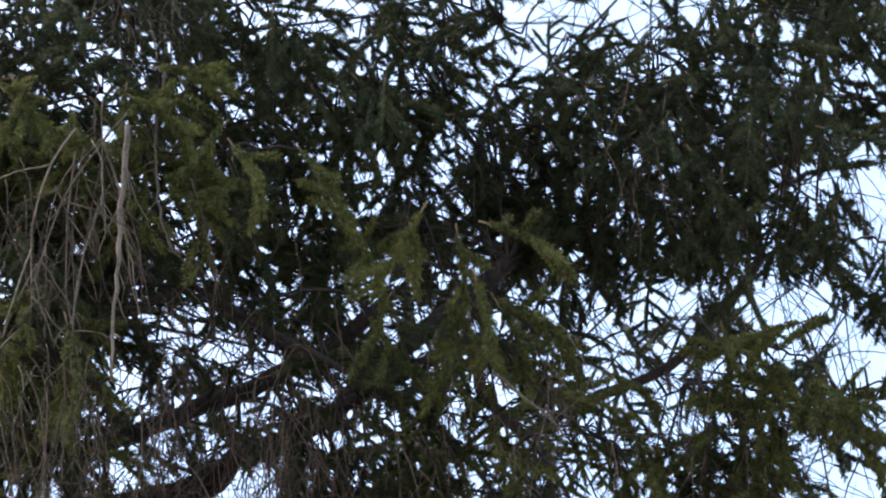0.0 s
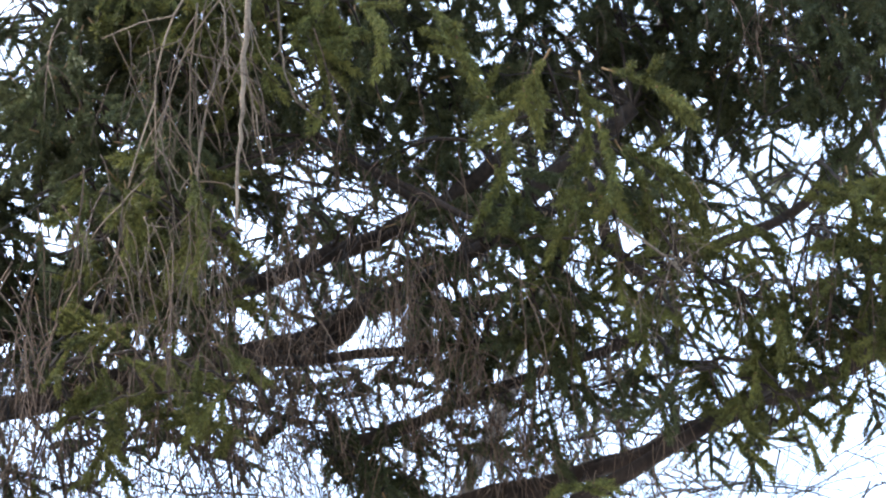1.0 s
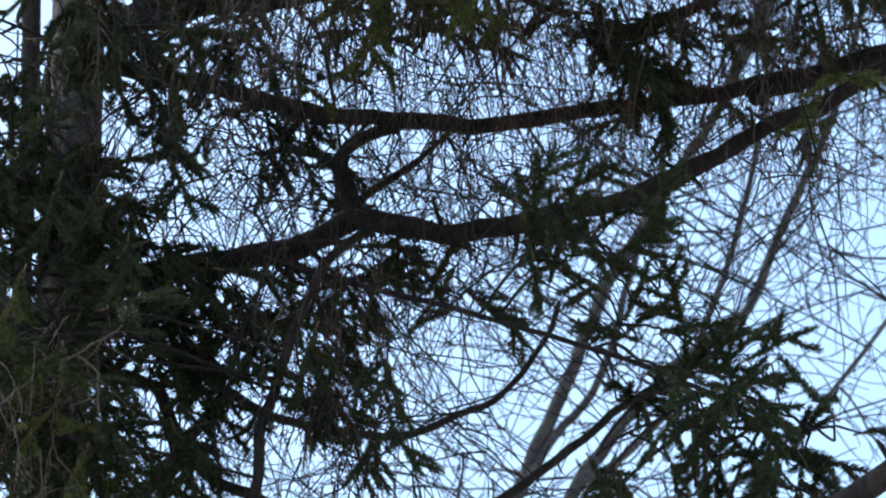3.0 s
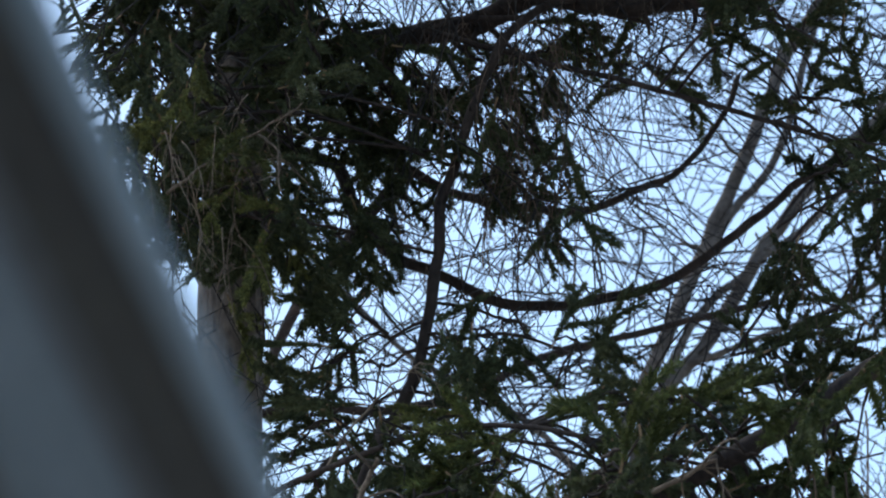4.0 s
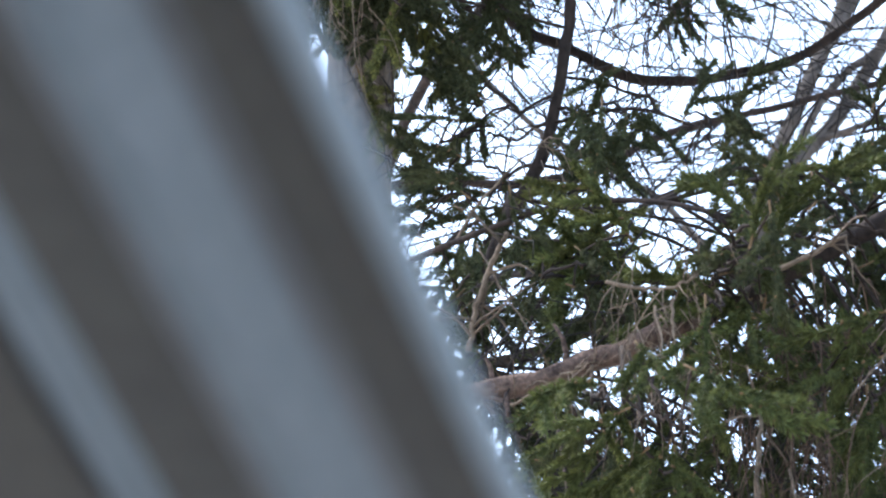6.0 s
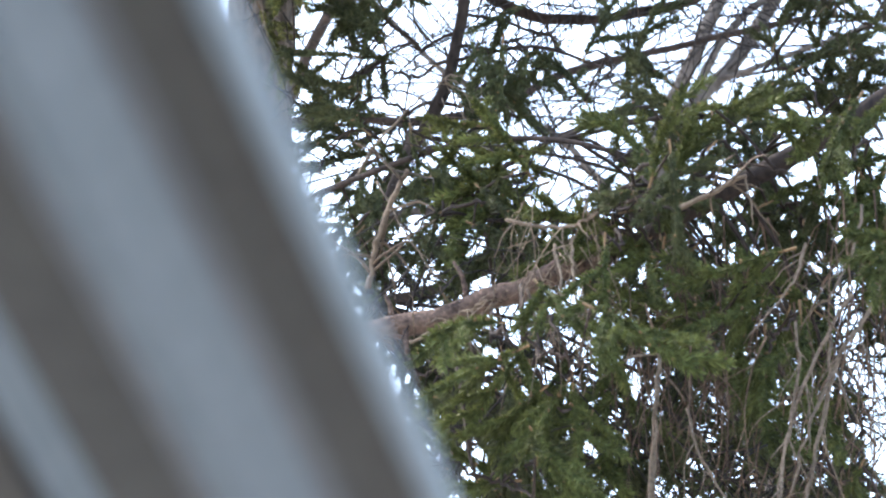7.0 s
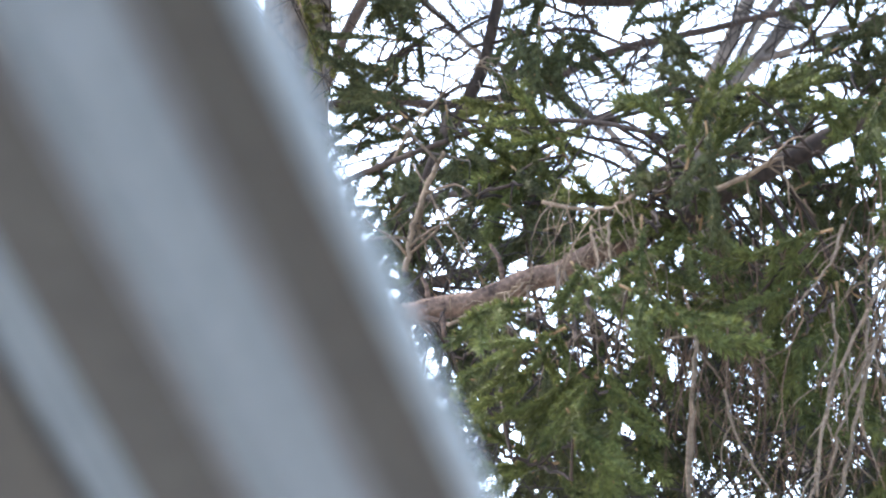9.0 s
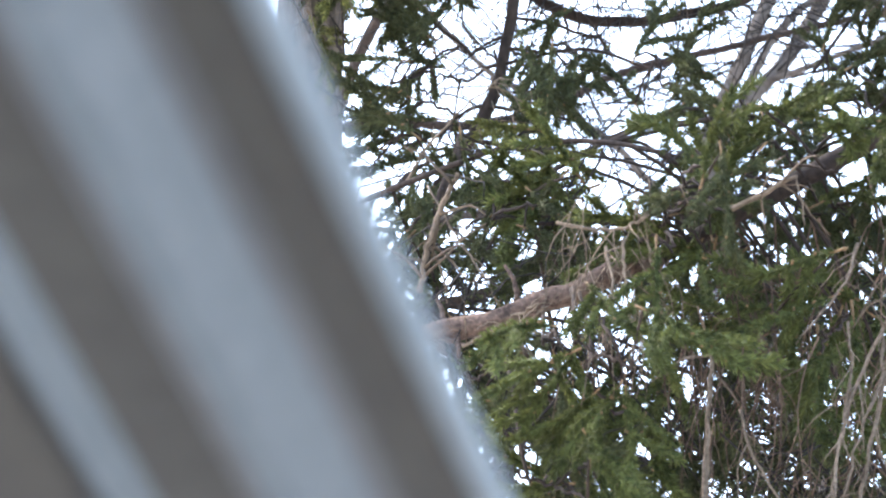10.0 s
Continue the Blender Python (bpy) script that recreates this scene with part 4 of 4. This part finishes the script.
bough(spruce_a, (1.232, 7.560, 6.119), (1.449, 7.440, 6.029), 8, -75, 50, False)
bough(spruce_a, (1.476, 7.560, 6.156), (1.629, 7.440, 6.036), 8, -75, 50, False)
bough(spruce_a, (1.884, 7.360, 5.971), (1.967, 7.240, 5.850), 4, -85, 40, False)



def fill(tree, number, count, x0, x1, y0, y1, z0, z1):
    """Boughs that fill the depth of the crown, its inner shade put into their dark needles."""
    for _ in range(number):
        a = Vector((random.uniform(x0, x1), random.uniform(y0, y1), random.uniform(z0, z1)))
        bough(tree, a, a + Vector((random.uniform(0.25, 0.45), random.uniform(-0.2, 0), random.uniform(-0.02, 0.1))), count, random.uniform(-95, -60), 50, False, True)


random.seed(21)
fill(spruce_a, 18, 16, 0.15, 1.5, 7.6, 8.7, 5.45, 6.75)
fill(spruce_a, 6, 16, 1.2, 1.9, 7.4, 8.3, 5.7, 6.7)
fill(spruce_a, 4, 8, -0.75, -0.35, 7.6, 8.0, 4.65, 5.5)
fill(spruce_b, 12, 8, -0.1, 0.8, 7.4, 8.4, 2.85, 3.3)

strands(spruce_a, (0.36, 6.6, 5.7), (0.48, 6.6, 5.57), 12, 0.34, True)
strands(spruce_a, (0.21, 6.6, 5.61), (0.56, 6.6, 5.54), 26, 0.22, False)
strands(spruce_a, (0.55, 6.9, 5.51), (0.89, 6.9, 5.48), 52, 0.2, False)
strands(spruce_a, (0.95, 7.0, 5.76), (1.22, 7.0, 5.74), 18, 0.15, False)
strands(spruce_a, (1.39, 6.9, 5.91), (1.56, 6.9, 5.88), 20, 0.15, False)
strands(spruce_a, (1.1, 6.7, 5.29), (1.29, 6.7, 5.18), 33, 0.13, True)
strands(spruce_a, (0.16, 6.5, 5.12), (0.58, 6.5, 5.05), 32, 0.22, False)
strands(spruce_a, (0.69, 6.9, 5.25), (1.08, 6.9, 5.26), 33, 0.2, False)
strands(spruce_a, (1.51, 6.9, 5.32), (1.83, 6.9, 5.27), 23, 0.21, False)
strands(spruce_a, (0.46, 6.8, 6.14), (0.61, 6.8, 6.09), 28, 0.14, True)
strands(spruce_a, (1.27, 6.9, 5.34), (1.66, 6.9, 5.42), 26, 0.19, False)
strands(spruce_a, (1.77, 7.2, 6.1), (2.08, 7.2, 6.02), 31, 0.22, False)
strands(spruce_a, (-0.1, 7.0, 5.0), (0.59, 7.0, 5.18), 80, 0.17, False)
strands(spruce_a, (-0.0, 6.75, 5.07), (0.42, 6.75, 5.14), 30, 0.19, False)
strands(spruce_a, (0.62, 6.9, 5.18), (0.9, 6.9, 5.27), 65, 0.15, False)
strands(spruce_a, (0.24, 7.5, 5.05), (1.07, 7.5, 5.1), 123, 0.14, False)
strands(spruce_a, (0.74, 7.1, 5.1), (1.39, 7.1, 5.13), 54, 0.15, False)
strands(spruce_a, (0.92, 7.1, 4.8), (1.38, 7.1, 5.02), 28, 0.2, False)
strands(spruce_a, (-0.35, 7.5, 5.11), (-0.19, 7.5, 5.07), 31, 0.16, False)
strands(spruce_a, (0.25, 6.7, 5.19), (0.46, 6.7, 5.21), 20, 0.16, True)
strands(spruce_a, (-0.48, 7.2, 4.41), (-0.25, 7.2, 4.4), 11, 0.15, True)
strands(spruce_a, (0.01, 7.5, 4.67), (0.33, 7.5, 4.64), 33, 0.18, False)
strands(spruce_a, (0.11, 7.5, 4.5), (0.33, 7.5, 4.48), 36, 0.21, False)
strands(spruce_b, (0.62, 6.9, 4.08), (0.86, 6.9, 4.04), 31, 0.16, False)
strands(spruce_b, (0.84, 6.8, 3.9), (1.02, 6.8, 4.0), 28, 0.15, False)
strands(spruce_b, (0.13, 6.25, 3.37), (0.24, 6.25, 3.4), 33, 0.13, True)
strands(spruce_b, (0.26, 6.45, 3.37), (0.44, 6.45, 3.42), 33, 0.27, False)
strands(spruce_b, (0.43, 6.4, 3.41), (0.74, 6.4, 3.5), 39, 0.33, False)
strands(spruce_a, (-0.13, 7.0, 3.73), (-0.01, 7.0, 3.86), 11, 0.12, True)
strands(spruce_b, (0.34, 6.35, 3.16), (0.66, 6.35, 3.18), 26, 0.2, False)
strands(spruce_a, (-0.07, 7.3, 3.45), (0.07, 7.3, 3.41), 23, 0.19, False)
strands(spruce_a, (-0.0, 7.4, 5.22), (0.66, 7.4, 5.29), 117, 0.23, False)
strands(spruce_a, (0.34, 7.6, 5.02), (0.79, 7.6, 5.04), 58, 0.18, False)
strands(spruce_a, (-0.11, 7.6, 4.8), (0.5, 7.6, 4.8), 52, 0.16, False)
strands(spruce_a, (-0.058, 7.500, 5.291), (0.672, 7.500, 5.368), 80, 0.2, False)
strands(spruce_a, (0.218, 7.400, 5.471), (0.893, 7.400, 5.511), 70, 0.22, False)
strands(spruce_a, (0.722, 7.500, 5.071), (1.234, 7.500, 5.228), 60, 0.18, False)
strands(spruce_a, (0.877, 7.300, 5.309), (1.321, 7.300, 5.305), 50, 0.22, False)
strands(spruce_a, (0.225, 7.600, 5.083), (0.788, 7.600, 5.093), 40, 0.18, False)
strands(spruce_a, (-0.255, 7.700, 5.424), (0.112, 7.700, 5.393), 40, 0.2, False)
strands(spruce_a, (0.985, 7.400, 4.933), (1.391, 7.400, 5.085), 30, 0.18, False)
strands(spruce_a, (-0.468, 7.100, 4.293), (-0.275, 7.100, 4.317), 14, 0.16, True)
strands(spruce_a, (-0.468, 7.150, 4.203), (-0.376, 7.150, 4.193), 10, 0.14, True)
strands(spruce_a, (0.076, 7.600, 4.535), (0.251, 7.600, 4.502), 40, 0.18, False)
strands(spruce_a, (-0.112, 7.550, 5.202), (0.560, 7.550, 5.202), 46, 0.26, False)
strands(spruce_a, (0.437, 7.350, 5.227), (1.050, 7.350, 5.325), 50, 0.26, False)
strands(spruce_a, (0.661, 7.450, 4.998), (1.165, 7.450, 5.116), 36, 0.22, False)
strands(spruce_a, (-0.005, 7.100, 5.334), (0.533, 7.100, 5.394), 50, 0.28, False)
